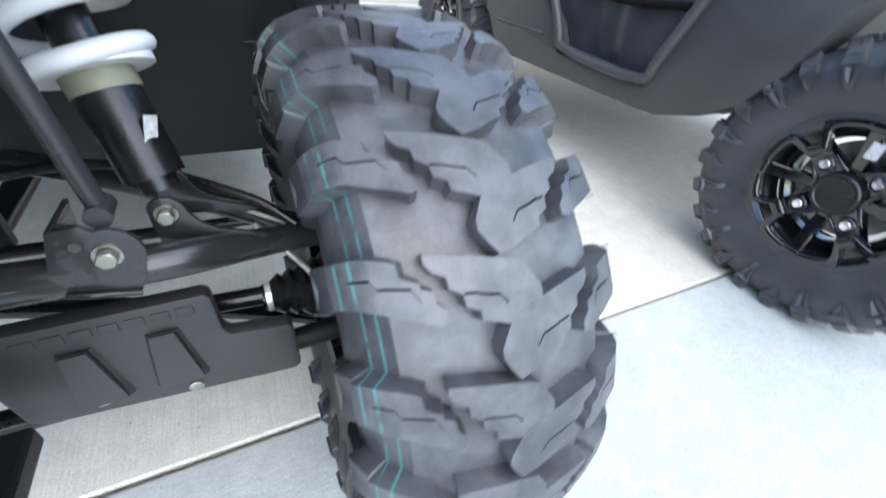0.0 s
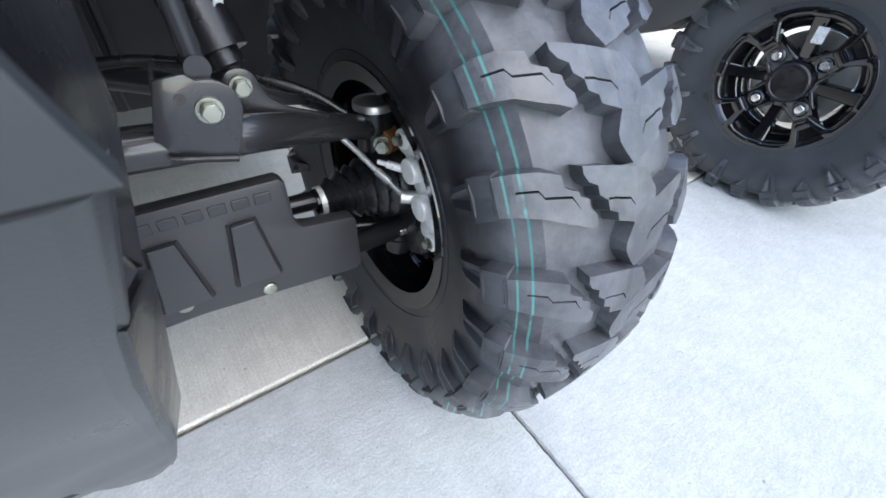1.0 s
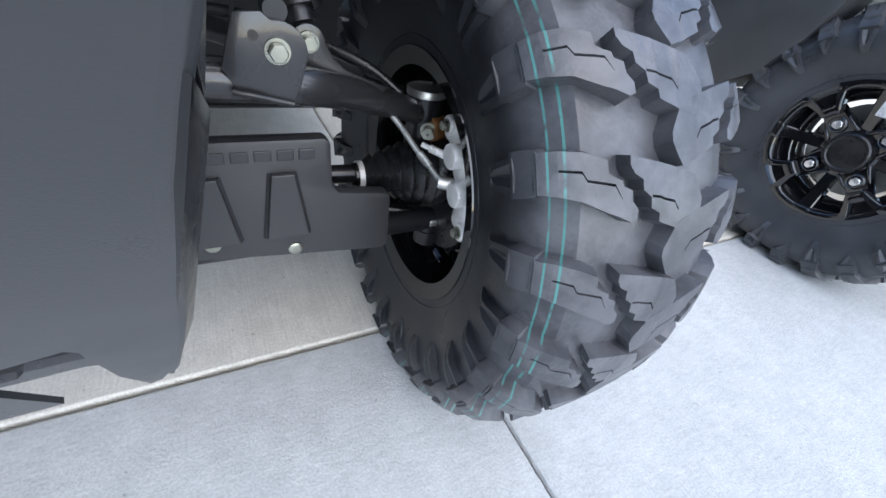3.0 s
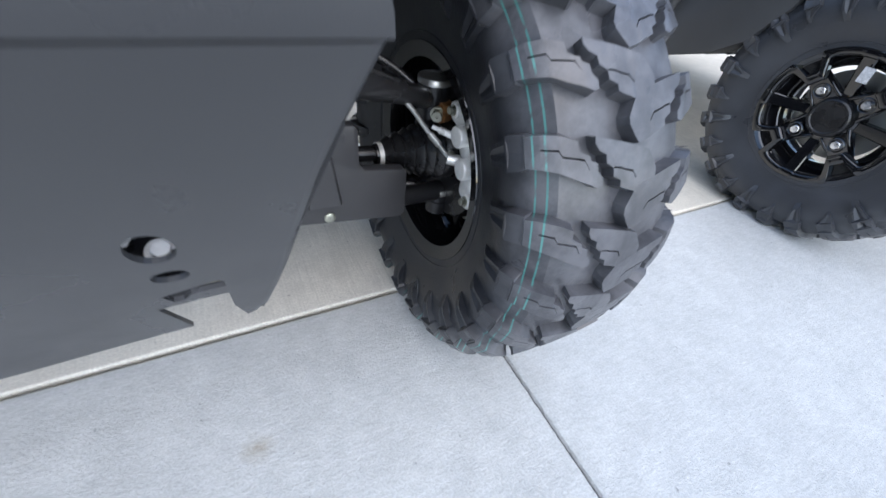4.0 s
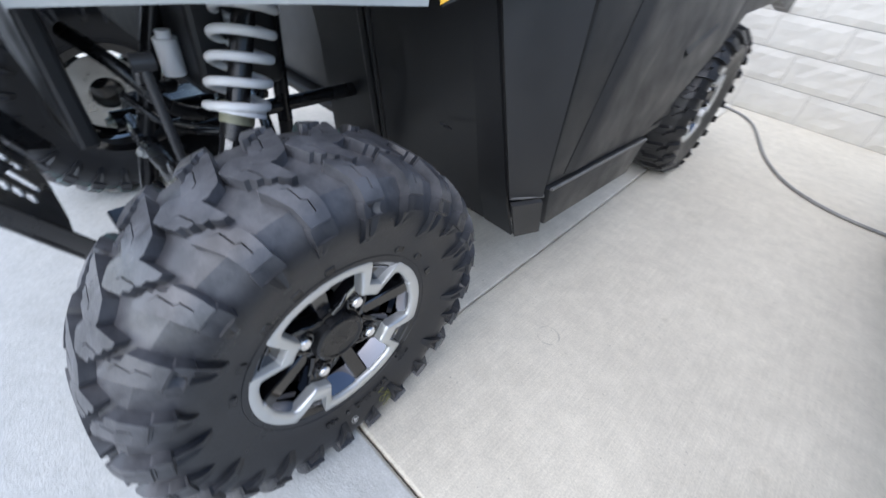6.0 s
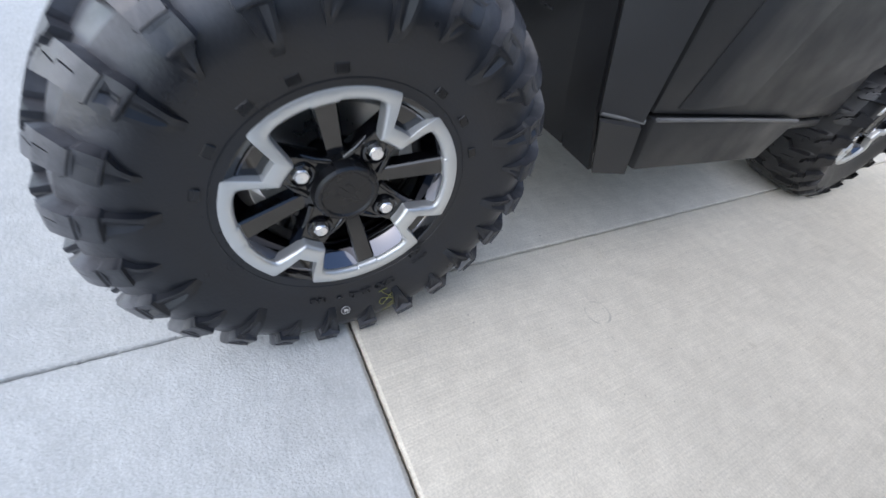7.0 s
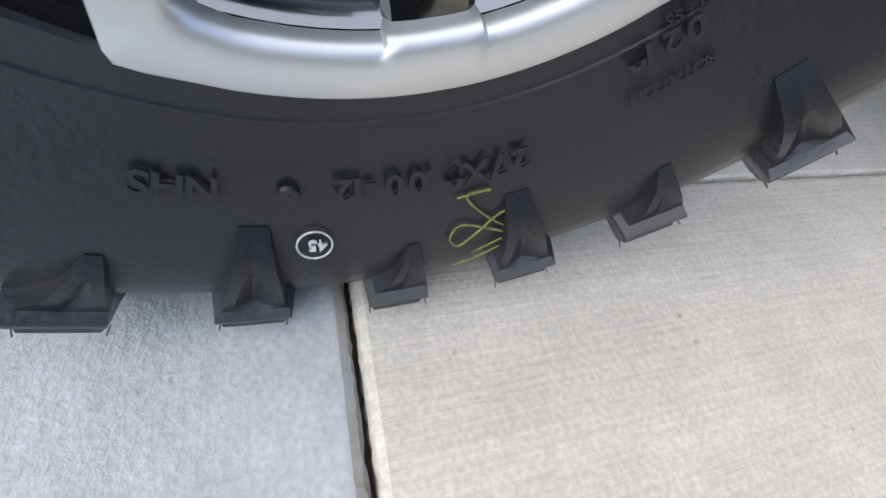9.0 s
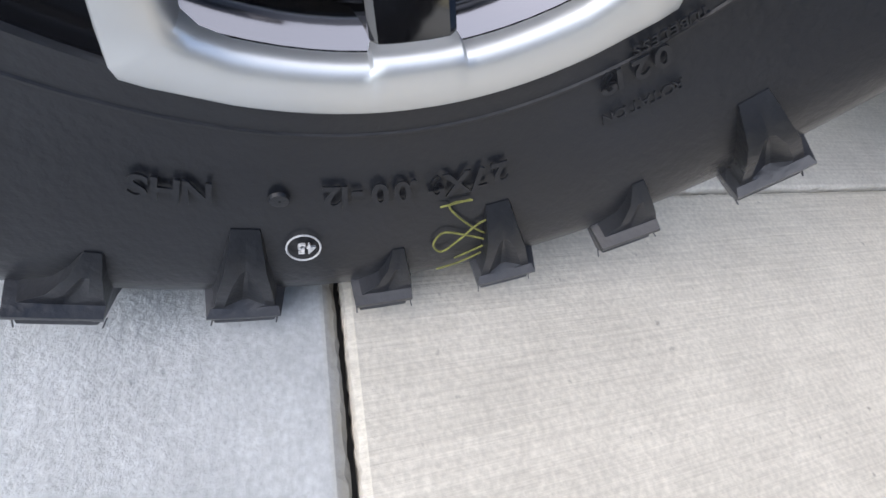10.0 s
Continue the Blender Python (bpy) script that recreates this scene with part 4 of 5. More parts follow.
back = [(-0.66, 0.5, 1.13), (-0.55, 0.5, 1.13), (-0.46, 0.5, 1.13), (-0.38, 0.5, 1.13), (-0.3, 0.52, 1.13), (-0.22, 0.55, 1.13)]
under = [(p[0] - 0.012, p[1] + 0.02, p[2] + 0.012) for p in lip]
part("bonnet", surface([[r[k] for r in (under, lip, roll, shoulder, top, back)] for k in range(2, 6)], 0.005), WHITE, utv, "glossy white plastic bonnet", smooth=50)
mirror = lambda p: (-1.284 - p[0], p[1], p[2])
part("bonnet", surface([[mirror(r[k]) for r in (under, lip, roll, shoulder, top, back)] for k in range(5, 1, -1)], 0.005), WHITE, utv, "glossy white plastic bonnet", smooth=50)
part("upper_cowl", surface([[(-0.004, 0.235, 0.812), (-0.012, 0.25, 0.92), (-0.03, 0.3, 1.04), (-0.12, 0.5, 1.14)], [(0.024, 0.275, 0.835), (0.02, 0.3, 0.95), (0.01, 0.36, 1.06), (-0.06, 0.56, 1.15)], [(0.09, 0.5, 0.9), (0.088, 0.5, 0.98), (0.083, 0.5, 1.08), (0.03, 0.6, 1.16)]], 0.006), CHAR, utv, smooth=50)
part("accent_strip", surface([[(0.002, 0.225, 0.815), (-0.004, 0.236, 0.92), (-0.02, 0.29, 1.045)], [(0.026, 0.24, 0.835), (0.02, 0.25, 0.93), (0.006, 0.31, 1.055)]], 0.003), YELLOW, utv, "yellow accent strip", smooth=50)
# grille and lamp housing between the bonnet halves
part("grille_housing", plate3([(-0.93, -0.205, 0.8), (-0.354, -0.205, 0.8), (-0.33, -0.08, 0.945), (-0.954, -0.08, 0.945)], 0.03, 0.006), PLASTIC_DARK, utv, "black moulded grille")
part("grille_cowl", plate3([(-1.0, -0.222, 0.785), (-0.284, -0.2, 0.838), (-0.276, -0.19, 0.872), (-0.33, -0.18, 0.86), (-0.954, -0.18, 0.86), (-1.008, -0.19, 0.872)], 0.03, 0.005), PLATE, utv, "charcoal moulded cowl", smooth=40)
nose_low = [(-0.243, -0.202, 0.83), (-0.3, -0.208, 0.868), (-0.35, -0.2, 0.9), (-0.45, -0.202, 0.928), (-0.642, -0.206, 0.942)]
nose_mid = [(-0.252, -0.135, 0.893), (-0.315, -0.15, 0.92), (-0.37, -0.148, 0.938), (-0.47, -0.15, 0.956), (-0.642, -0.152, 0.966)]
nose_top = [(-0.265, -0.06, 0.945), (-0.33, -0.075, 0.97), (-0.39, -0.07, 0.978), (-0.49, -0.075, 0.984), (-0.642, -0.08, 0.988)]
rows = [[row[k] for row in (nose_low, nose_mid, nose_top)] for k in range(5)]
part("bonnet_nose", surface(rows + [[mirror(p) for p in row] for row in rows[3::-1]], 0.005), WHITE, utv, smooth=50)
for k in range(7):
    x = -0.4 - k * 0.08
    part("grille_slat", plate3([(x, -0.2, 0.822), (x + 0.012, -0.2, 0.822), (x + 0.05, -0.095, 0.948), (x + 0.038, -0.095, 0.948)], 0.012, 0.003), PLASTIC, utv, smooth=40)
part("bonnet_centre", surface([[(-0.32, -0.08, 0.965), (-0.3, 0.1, 1.02), (-0.3, 0.5, 1.12)], [(-0.642, -0.1, 0.975), (-0.642, 0.1, 1.04), (-0.642, 0.5, 1.14)], [(-0.964, -0.08, 0.965), (-0.984, 0.1, 1.02), (-0.984, 0.5, 1.12)]], 0.01), WHITE, utv, smooth=60)
part("inner_bulkhead", box(-0.95, -0.33, 0.0, 0.06, 0.62, 0.93, 0.01), PLASTIC_DARK, utv)

# ---- bumper and skid plate ----
tube_half = [(-0.034, -0.247, 0.918), (-0.1, -0.258, 0.893), (-0.178, -0.27, 0.864), (-0.345, -0.29, 0.81), (-0.5, -0.302, 0.786)]
part("bumper_tube", tube(tube_half + [(-0.642, -0.305, 0.78)] + [mirror(p) for p in tube_half[::-1]], 0.0205, 24, True, 4), TUBE, utv, "black powder-coated steel tube", smooth=50)
for s in (1, -1):
    f = (lambda p: p) if s > 0 else mirror
    order = (lambda q: q) if s > 0 else (lambda q: q[::-1])
    part("bumper_upright", plate3(order([f(p) for p in ((-0.228, -0.285, 0.84), (-0.236, -0.296, 0.8), (-0.272, -0.342, 0.716), (-0.345, -0.398, 0.66), (-0.362, -0.388, 0.7), (-0.325, -0.345, 0.738), (-0.312, -0.303, 0.798), (-0.314, -0.291, 0.815))]), 0.005, 0.0015), PLATE, utv, smooth=40)
    part("bumper_return", plate3(order([f(p) for p in ((-0.228, -0.285, 0.84), (-0.226, -0.255, 0.835), (-0.262, -0.295, 0.714), (-0.272, -0.342, 0.716))]), 0.004, 0.001), PLATE, utv, smooth=40)
    part("skid_side", plate3(order([f(p) for p in ((-0.345, -0.401, 0.66), (-0.33, -0.402, 0.608), (-0.333, -0.335, 0.545), (-0.325, -0.28, 0.575), (-0.318, -0.34, 0.668))]), 0.004, 0.001), STEEL_BLACK, utv, smooth=40)
    part("skid_flange", plate3(order([f(p) for p in ((-0.333, -0.385, 0.567), (-0.384, -0.272, 0.345), (-0.375, -0.208, 0.328), (-0.332, -0.33, 0.54))]), 0.004, 0.001), STEEL_BLACK, utv, smooth=40)
# added dark panel: stands in for the shade inside the bumper opening
part("opening_backing", box(-0.93, -0.352, -0.2, -0.17, 0.56, 0.765, 0.008), PLASTIC_DARK, utv, "dark panel for the shaded depth of the bumper opening")
# front face over a rounded fold
bm = bmesh.new()
rows = []
for y, z, e in ((-0.38, 0.81, -0.345), (-0.396, 0.735, -0.342), (-0.402, 0.7, -0.338), (-0.407, 0.64, -0.328), (-0.4085, 0.625, -0.325), (-0.4075, 0.614, -0.322), (-0.4045, 0.6055, -0.32)):
    rows.append([bm.verts.new((x, y, z)) for x in (e, e - 0.01, -0.642, -1.274 - e, -1.284 - e)])
for a, b in zip(rows, rows[1:]):
    for j in range(4):
        bm.faces.new((a[j], a[j + 1], b[j + 1], b[j]))
bmesh.ops.recalc_face_normals(bm, faces=bm.faces)
bmesh.ops.solidify(bm, geom=bm.faces[:], thickness=0.004)
part("skid_front", bm, PLATE, utv, smooth=60)
# sloping underside with cut-outs and turned-back edges
TOP, DOWN = Vector((0, -0.404, 0.604)), Vector((0, 0.134, -0.264)).normalized()
OUT = Vector((1, 0, 0)).cross(DOWN).normalized()
if OUT.z > 0:
    OUT = -OUT
at_height = lambda z: (z - TOP.z) / DOWN.z
slope = lambda x, s, lift=0.0: Vector((x, 0, 0)) + TOP + DOWN * s + OUT * lift
rim_line = [(-0.328, 0.0), (-0.341, 0.05), (-0.348, 0.08), (-0.368, 0.2), (-0.376, 0.24), (-0.386, 0.283), (-0.391, 0.294), (-0.3985, 0.299)]
half_line = rim_line + [(-0.405, 0.262), (-0.4045, 0.228), (-0.409, 0.2255), (-0.4515, 0.23), (-0.441, 0.294), (-0.488, 0.297), (-0.56, 0.305)]
outline = half_line + [(-1.284 - x, s) for x, s in half_line[::-1]]
bm = bmesh.new()


def loop_edges(points):
    vs = [bm.verts.new(slope(x, s)) for x, s in points]
    return [bm.edges.new((vs[k], vs[(k + 1) % len(vs)])) for k in range(len(vs))]


edges = loop_edges(outline)
for side in (0, 1):
    for x, s, rx, rs in ((-0.4295, 0.1725, 0.0105, 0.009), (-0.429, 0.131, 0.0115, 0.018)):
        x = -1.284 - x if side else x
        edges += loop_edges([(x + rx * math.cos(k * math.pi / 10), s + rs * math.sin(k * math.pi / 10)) for k in range(20)])
    slot = [(-0.443, 0.2055), (-0.407, 0.1955), (-0.4035, 0.2015), (-0.4045, 0.2115), (-0.4265, 0.2125), (-0.4325, 0.2215), (-0.4385, 0.2215)]
    edges += loop_edges([(-1.284 - x if side else x, v) for x, v in slot])
# pierced emblem in the middle of the plate: two stepped columns and a long slot between them
for k in range(5):
    z = 0.488 - 0.023 * k
    for x in (-0.541 - 0.006 * k, -0.743 + 0.006 * k):
        edges += loop_edges([(x + dx, at_height(z + dz)) for dx, dz in ((-0.023, -0.0075), (0.014, -0.0098), (0.024, 0.001), (0.016, 0.0095), (-0.018, 0.0085))])
edges += loop_edges([(-0.642 + dx, at_height(z)) for dx, z in ((-0.018, 0.368), (0.016, 0.368), (0.021, 0.385), (0.019, 0.455), (-0.018, 0.463), (-0.022, 0.445))])
bmesh.ops.triangle_fill(bm, use_beauty=True, use_dissolve=False, edges=edges)
for face in bm.faces:
    if face.normal.dot(OUT) < 0:
        face.normal_flip()
ret = bmesh.ops.extrude_face_region(bm, geom=bm.faces[:])
for v in ret["geom"]:
    if isinstance(v, bmesh.types.BMVert):
        v.co -= OUT * 0.004
part("skid_plate", bm, PLATE, utv, "bent charcoal steel skid plate")
for side in (0, 1):
    lip_rows = []
    for dx, lift in ((0.0, 0.0), (0.004, -0.0008), (0.0065, -0.003), (0.0075, -0.007)):
        lip_rows.append([slope(x + dx if not side else -1.284 - x - dx, s, lift) for x, s in rim_line[:6]])
    part("skid_edge", surface(lip_rows, 0.003), PLATE, utv, smooth=60)
part("skid_bracket", box(-0.56, -0.4, -0.2, -0.1, 0.3, 0.325, 0.004), STEEL_BLACK, utv)
part("tow_hook", tube([(-0.45, -0.17, 0.33), (-0.42, -0.13, 0.345), (-0.44, -0.1, 0.38), (-0.48, -0.1, 0.4)], 0.011, 10), STEEL_BLACK, utv, smooth=40)

# ---- front suspension ----
def bolt_at(name, p, direction, r, h, washer, material=ZINC, label=""):
    q = Vector(direction).to_track_quat("X", "Z").to_matrix().to_4x4()
    return part(name, moved(hexbolt(r, h, washer), Matrix.Translation(p) @ q), material, utv, label, smooth=30)


part("upper_arm", join(tube([(-0.62, -0.08, 0.492), (-0.42, -0.085, 0.482), (-0.26, -0.075, 0.468), (-0.16, -0.03, 0.437), (-0.1, 0.002, 0.412)], [0.0185, 0.0185, 0.018, 0.016, 0.015], 18), tube([(-0.62, 0.2, 0.5), (-0.4, 0.13, 0.488), (-0.22, 0.045, 0.456), (-0.12, 0.008, 0.418)], 0.0135, 14)), EAR, utv, "satin charcoal tubular arm", smooth=50)
part("lower_arm", join(tube([(-0.62, -0.045, 0.28), (-0.4, -0.045, 0.272), (-0.17, -0.03, 0.262), (-0.068, -0.015, 0.252)], [0.0145, 0.0145, 0.0155, 0.018], 14), tube([(-0.62, 0.18, 0.285), (-0.3, 0.08, 0.27), (-0.09, 0.0, 0.254)], 0.0145, 14)), STEEL_BLACK, utv, smooth=50)
def dome(cx, cz, r, a0, a1, n=8):
    return [(cx + r * math.cos(radians(a0 + (a1 - a0) * k / n)), cz + r * math.sin(radians(a0 + (a1 - a0) * k / n))) for k in range(n + 1)]


ear = [(-0.31, 0.53), (-0.323, 0.49), (-0.314, 0.472), (-0.285, 0.466), (-0.27, 0.461), (-0.262, 0.478)] + dome(-0.279, 0.503, 0.0235, -10, 100) + [(-0.29, 0.532)]
part("shock_bracket", moved(extrude_shape(ear, 0.0055, 0.0012, "xz"), Matrix.Translation((0, -0.1025, 0))), EAR, utv, "charcoal steel shock bracket", smooth=40)
gusset = [(-0.256, 0.462), (-0.17, 0.45), (-0.162, 0.458), (-0.185, 0.466), (-0.206, 0.474), (-0.22, 0.485)] + dome(-0.244, 0.499, 0.0165, 0, 150) + [(-0.258, 0.485)]
for y in (-0.046, 0.016):
    part("shock_bracket", moved(extrude_shape(gusset, 0.0055, 0.0012, "xz"), Matrix.Translation((0, y, 0))), EAR, utv, "charcoal steel shock bracket", smooth=40)
part("bracket_web", plate3([(-0.318, -0.098, 0.475), (-0.312, -0.098, 0.528), (-0.308, -0.05, 0.53), (-0.315, -0.05, 0.475)], 0.004, 0.001), EAR, utv)
part("weld_bead", tube([(-0.318, -0.104, 0.472), (-0.302, -0.1055, 0.469), (-0.288, -0.1035, 0.465), (-0.27, -0.104, 0.461)], 0.0032, 8), STEEL_BLACK, utv, smooth=60)
bolt_at("bolt", (-0.28, -0.103, 0.504), (0, -1, 0), 0.0082, 0.007, 0.0108, label="zinc-plated hex bolt")
bolt_at("bolt", (-0.244, -0.047, 0.5), (0, -1, 0), 0.0078, 0.007, 0.0102, label="zinc-plated hex bolt")
# dark disc on the bracket face: shade of a small hole put in as colour
part("adjuster_hole_shade", moved(revolve([(0, 0.0005), (0, 0.004), (-0.001, 0.004)], 16, False), Matrix.Translation((-0.297, -0.1035, 0.515)) @ Matrix.Rotation(radians(-90), 4, "Z")), JOINT, utv)
S0, S1 = Vector((-0.245, -0.018, 0.51)), Vector((-0.335, 0.135, 0.885))
along = lambda t: S0 + (S1 - S0) * t
part("shock_body", join(rod(along(0.03), along(0.3), 0.0265, 28), rod(along(0.0), along(0.05), 0.017, 20), rod(along(0.3), along(0.98), 0.019, 20)), STEEL_BLACK, utv, "satin black damper tube", smooth=50)
part("shock_sleeve", rod(along(0.215), along(0.3), 0.0285, 28), mat("olive_plastic_sleeve", (0.2, 0.2, 0.14), 0.5, 0, 25, 0.25), utv, smooth=50)
part("coil_spring", spring(along(0.27), along(0.97), 0.047, 0.0078, 8.5), COIL, utv, "white coil spring", smooth=60)
part("spring_seat", rod(along(0.255), along(0.275), 0.047, 28), COIL, utv, smooth=50)
part("warning_label", moved(box(-0.0005, 0.0005, -0.006, 0.006, -0.018, 0.018, 0), Matrix.Translation(along(0.13) + Vector((0.018, -0.0205, 0.004))) @ Matrix.Rotation(radians(-48), 4, "Z") @ Matrix.Rotation(radians(-18), 4, "X")), WHITE_INK, utv)
part("stabiliser_link", join(rod((-0.278, -0.082, 0.54), (-0.291, -0.088, 0.7), 0.0078, 14), rod((-0.293, -0.103, 0.7), (-0.289, -0.072, 0.7), 0.0135, 18), rod((-0.278, -0.094, 0.532), (-0.278, -0.068, 0.532), 0.0095, 16)), PLATE, utv, "dull silver rod", smooth=50)
part("stabiliser_bar", tube([(-0.29, -0.09, 0.702), (-0.34, -0.085, 0.67), (-0.4, -0.07, 0.63), (-0.44, -0.02, 0.61), (-0.64, 0.0, 0.61)], 0.0105, 12), STEEL_BLACK, utv, smooth=50)
# drive shaft, boot and knuckle
part("drive_shaft", rod((-0.64, 0.02, 0.345), (-0.15, -0.003, 0.3305), 0.0125, 18), STEEL_BLACK, utv, smooth=50)
boot = [(-0.185, 0.0165), (-0.176, 0.0175)]
for k in range(6):
    x = -0.17 + k * 0.0155
    r = 0.022 + k * 0.0045
    boot += [(x, r), (x + 0.0075, r + 0.006), (x + 0.013, r + 0.001)]
boot += [(-0.074, 0.05), (-0.06, 0.052), (-0.06, 0.02)]
part("axle_boot", moved(revolve(boot, 40), Matrix.Translation((0, -0.004, 0.33))), CAP, utv, "ribbed black rubber boot", smooth=60)
part("hose_clamp", moved(revolve([(-0.181, 0.0175), (-0.181, 0.0195), (-0.174, 0.0195), (-0.174, 0.0175)], 32), Matrix.Translation((0, -0.004, 0.33))), ALU, utv, smooth=40)
# caliper over the front of the disc: an arched casting with ears, two piston bosses, inlet and bleed screw
HUB_Y, HUB_Z = WC[1], WC[2]


def about_hub(r, deg):
    y, z = polar(r, deg)
    return HUB_Y + y, HUB_Z + z


arch = [about_hub(0.131 + 0.0035 * math.cos(radians(a * 9)), a) for a in range(117, 188, 5)] + [about_hub(0.099 + 0.004 * math.cos(radians(a * 11)), a) for a in range(187, 116, -5)]
casting = [moved(extrude_shape(arch, 0.026, 0.005), Matrix.Translation((-0.089, 0, 0)))]
for deg, rad, x0, size in ((120, 0.119, -0.094, 0.0125), (139, 0.118, -0.103, 0.0155), (161, 0.118, -0.103, 0.0155), (183, 0.126, -0.094, 0.0125)):
    y, z = about_hub(rad, deg)
    casting.append(moved(revolve([(0.0, 0.0005), (0.0, size - 0.003), (0.0008, size - 0.001), (0.003, size), (0.035, size), (0.035, 0.0005)], 24), Matrix.Translation((x0, y, z))))
part("caliper", join(*casting), ALU, utv, "bright cast aluminium brake caliper", smooth=40)
for deg, rad in ((120, 0.119), (183, 0.126)):
    y, z = about_hub(rad, deg)
    bolt_at("bolt", (-0.094, y, z), (-1, 0, 0), 0.006, 0.005, 0.008)
part("hose_fitting", join(rod((-0.117, -0.054, 0.381), (-0.109, -0.07, 0.371), 0.0052, 14), tube([(-0.109, -0.07, 0.371), (-0.104, -0.084, 0.363), (-0.098, -0.096, 0.36)], 0.0034, 10), rod((-0.106, -0.092, 0.361), (-0.084, -0.104, 0.358), 0.0085, 18)), DISC, utv, "silver hose fitting", smooth=40)
part("hub_shield", moved(revolve([(-0.064, 0.03), (-0.064, 0.112), (-0.056, 0.118), (-0.05, 0.118), (-0.05, 0.03)], 48), Matrix.Translation((0, -0.006, 0.325))), STEEL_BLACK, utv, smooth=40)
part("knuckle_carrier", join(box(-0.1, -0.062, 0.0, 0.05, 0.262, 0.42, 0.014), rod((-0.084, 0.011, 0.395), (-0.084, 0.011, 0.42), 0.022, 20), rod((-0.067, -0.014, 0.212), (-0.067, -0.014, 0.235), 0.022, 20)), STEEL_BLACK, utv, smooth=50)
for x, y, z, r in ((-0.084, 0.011, 0.436, 0.027), (-0.067, -0.014, 0.252, 0.021)):
    cup = revolve([(-0.004, r - 0.002), (-0.003, r), (0.0045, r), (0.0058, r - 0.001), (0.0063, r - 0.004), (0.0045, r - 0.0055), (0.0048, 0.0005)], 28, False)
    part("ball_joint_cap", moved(cup, Matrix.Translation((x, y, z)) @ Matrix.Rotation(radians(-90), 4, "Y")), DISC, utv, "silver ball joint cap", smooth=40)
    part("ball_joint_boss", rod((x, y, z - 0.03), (x, y, z), r - 0.001, 24), STEEL_BLACK, utv, smooth=50)
part("tie_rod_bushing", rod((-0.086, -0.012, 0.394), (-0.062, -0.004, 0.394), 0.017, 20), RUST, utv, smooth=40)
bolt_at("bolt", (-0.088, -0.016, 0.393), (-0.7, -1, 0), 0.0095, 0.009, 0.012)
part("brake_hose", tube([(-0.175, -0.012, 0.45), (-0.143, -0.036, 0.416), (-0.128, -0.044, 0.396), (-0.116, -0.055, 0.379)], [0.0036, 0.0036, 0.0036, 0.0036], 10), BRAID, utv, "braided grey brake hose", smooth=60)
part("bleed_screw", join(rod((-0.106, -0.06, 0.39), (-0.088, -0.078, 0.385), 0.005, 12), rod((-0.114, -0.052, 0.392), (-0.106, -0.06, 0.39), 0.0032, 10)), ALU, utv)
# moulded guard in front of the lower arm
guard_out = [(-0.432, 0.374), (-0.405, 0.414), (-0.236, 0.413), (-0.23, 0.407), (-0.229, 0.357), (-0.222, 0.346), (-0.162, 0.338), (-0.157, 0.332), (-0.156, 0.26), (-0.165, 0.253), (-0.415, 0.281), (-0.425, 0.29)]
guard = part("arm_guard", moved(extrude_shape(guard_out, 0.02, 0.004, "xz"), Matrix.Translation((0, -0.07, 0))), PLASTIC, utv, "dark grey moulded plastic guard", smooth=40)
for c in (-0.355, -0.282):
    for s in (-1, 1):
        leg = bmesh.new()
        ys = -0.0705
        vs = [leg.verts.new(p) for p in ((c + s * 0.012, ys - 0.003, 0.378), (c + s * 0.0155, ys + 0.001, 0.378), (c + s * 0.027, ys + 0.001, 0.298), (c + s * 0.0235, ys - 0.0045, 0.298))]
        vb = [leg.verts.new((v.co.x, -0.062, v.co.z)) for v in vs]
        leg.faces.new(vs)
        for k in range(4):
            leg.faces.new((vs[k], vb[k], vb[(k + 1) % 4], vs[(k + 1) % 4]))
        part("guard_rib", leg, PLASTIC, guard)
    part("guard_pad", plate3([(c - 0.0115, -0.0735, 0.379), (c + 0.0115, -0.0735, 0.379), (c + 0.0225, -0.0745, 0.3), (c - 0.0225, -0.0745, 0.3)], 0.006, 0.0015), PLASTIC, guard)
for k in range(7):
    x = -0.393 + k * 0.0215
    part("emblem_bar", box(x, x + 0.0165, -0.0716, -0.065, 0.3915, 0.403, 0.001), PLASTIC, guard)
for x, z in ((-0.36, 0.296), (-0.275, 0.276)):
    part("rivet", moved(revolve([(0.0, 0.0085), (0.0015, 0.008), (0.003, 0.005), (0.0025, 0.0005)], 24, False), Matrix.Translation((x, -0.0705, z)) @ Matrix.Rotation(radians(-90), 4, "Z")), ZINC, guard, "silver rivet", smooth=40)
# frame and gearcase in the middle
part("frame_rail", join(rod((-0.52, -0.16, 0.33), (-0.52, 0.5, 0.33), 0.02), rod((-0.5, -0.1, 0.5), (-0.5, 0.46, 0.5), 0.018), rod((-0.52, -0.12, 0.33), (-0.5, -0.08, 0.5), 0.018), rod((-0.5, 0.22, 0.33), (-0.49, 0.22, 0.9), 0.018), rod((-0.5, -0.08, 0.5), (-0.44, 0.05, 0.9), 0.018)), STEEL_BLACK, utv, smooth=50)
part("gearcase", join(box(-0.82, -0.56, -0.06, 0.16, 0.3, 0.48, 0.03, 3), rod((-0.58, 0.03, 0.35), (-0.5, 0.02, 0.345), 0.04, 24)), STEEL_BLACK, utv, smooth=40)
part("arm_pivot", join(rod((-0.61, -0.11, 0.492), (-0.61, 0.23, 0.498), 0.021, 18), rod((-0.61, -0.08, 0.28), (-0.61, 0.22, 0.284), 0.02, 18)), STEEL_BLACK, utv, smooth=50)
bolt_at("bolt", (-0.61, -0.112, 0.492), (0, -1, 0), 0.01, 0.008, 0.014)
bolt_at("bolt", (-0.505, -0.125, 0.345), (0.3, -1, 0), 0.011, 0.01, 0.015, ALU)
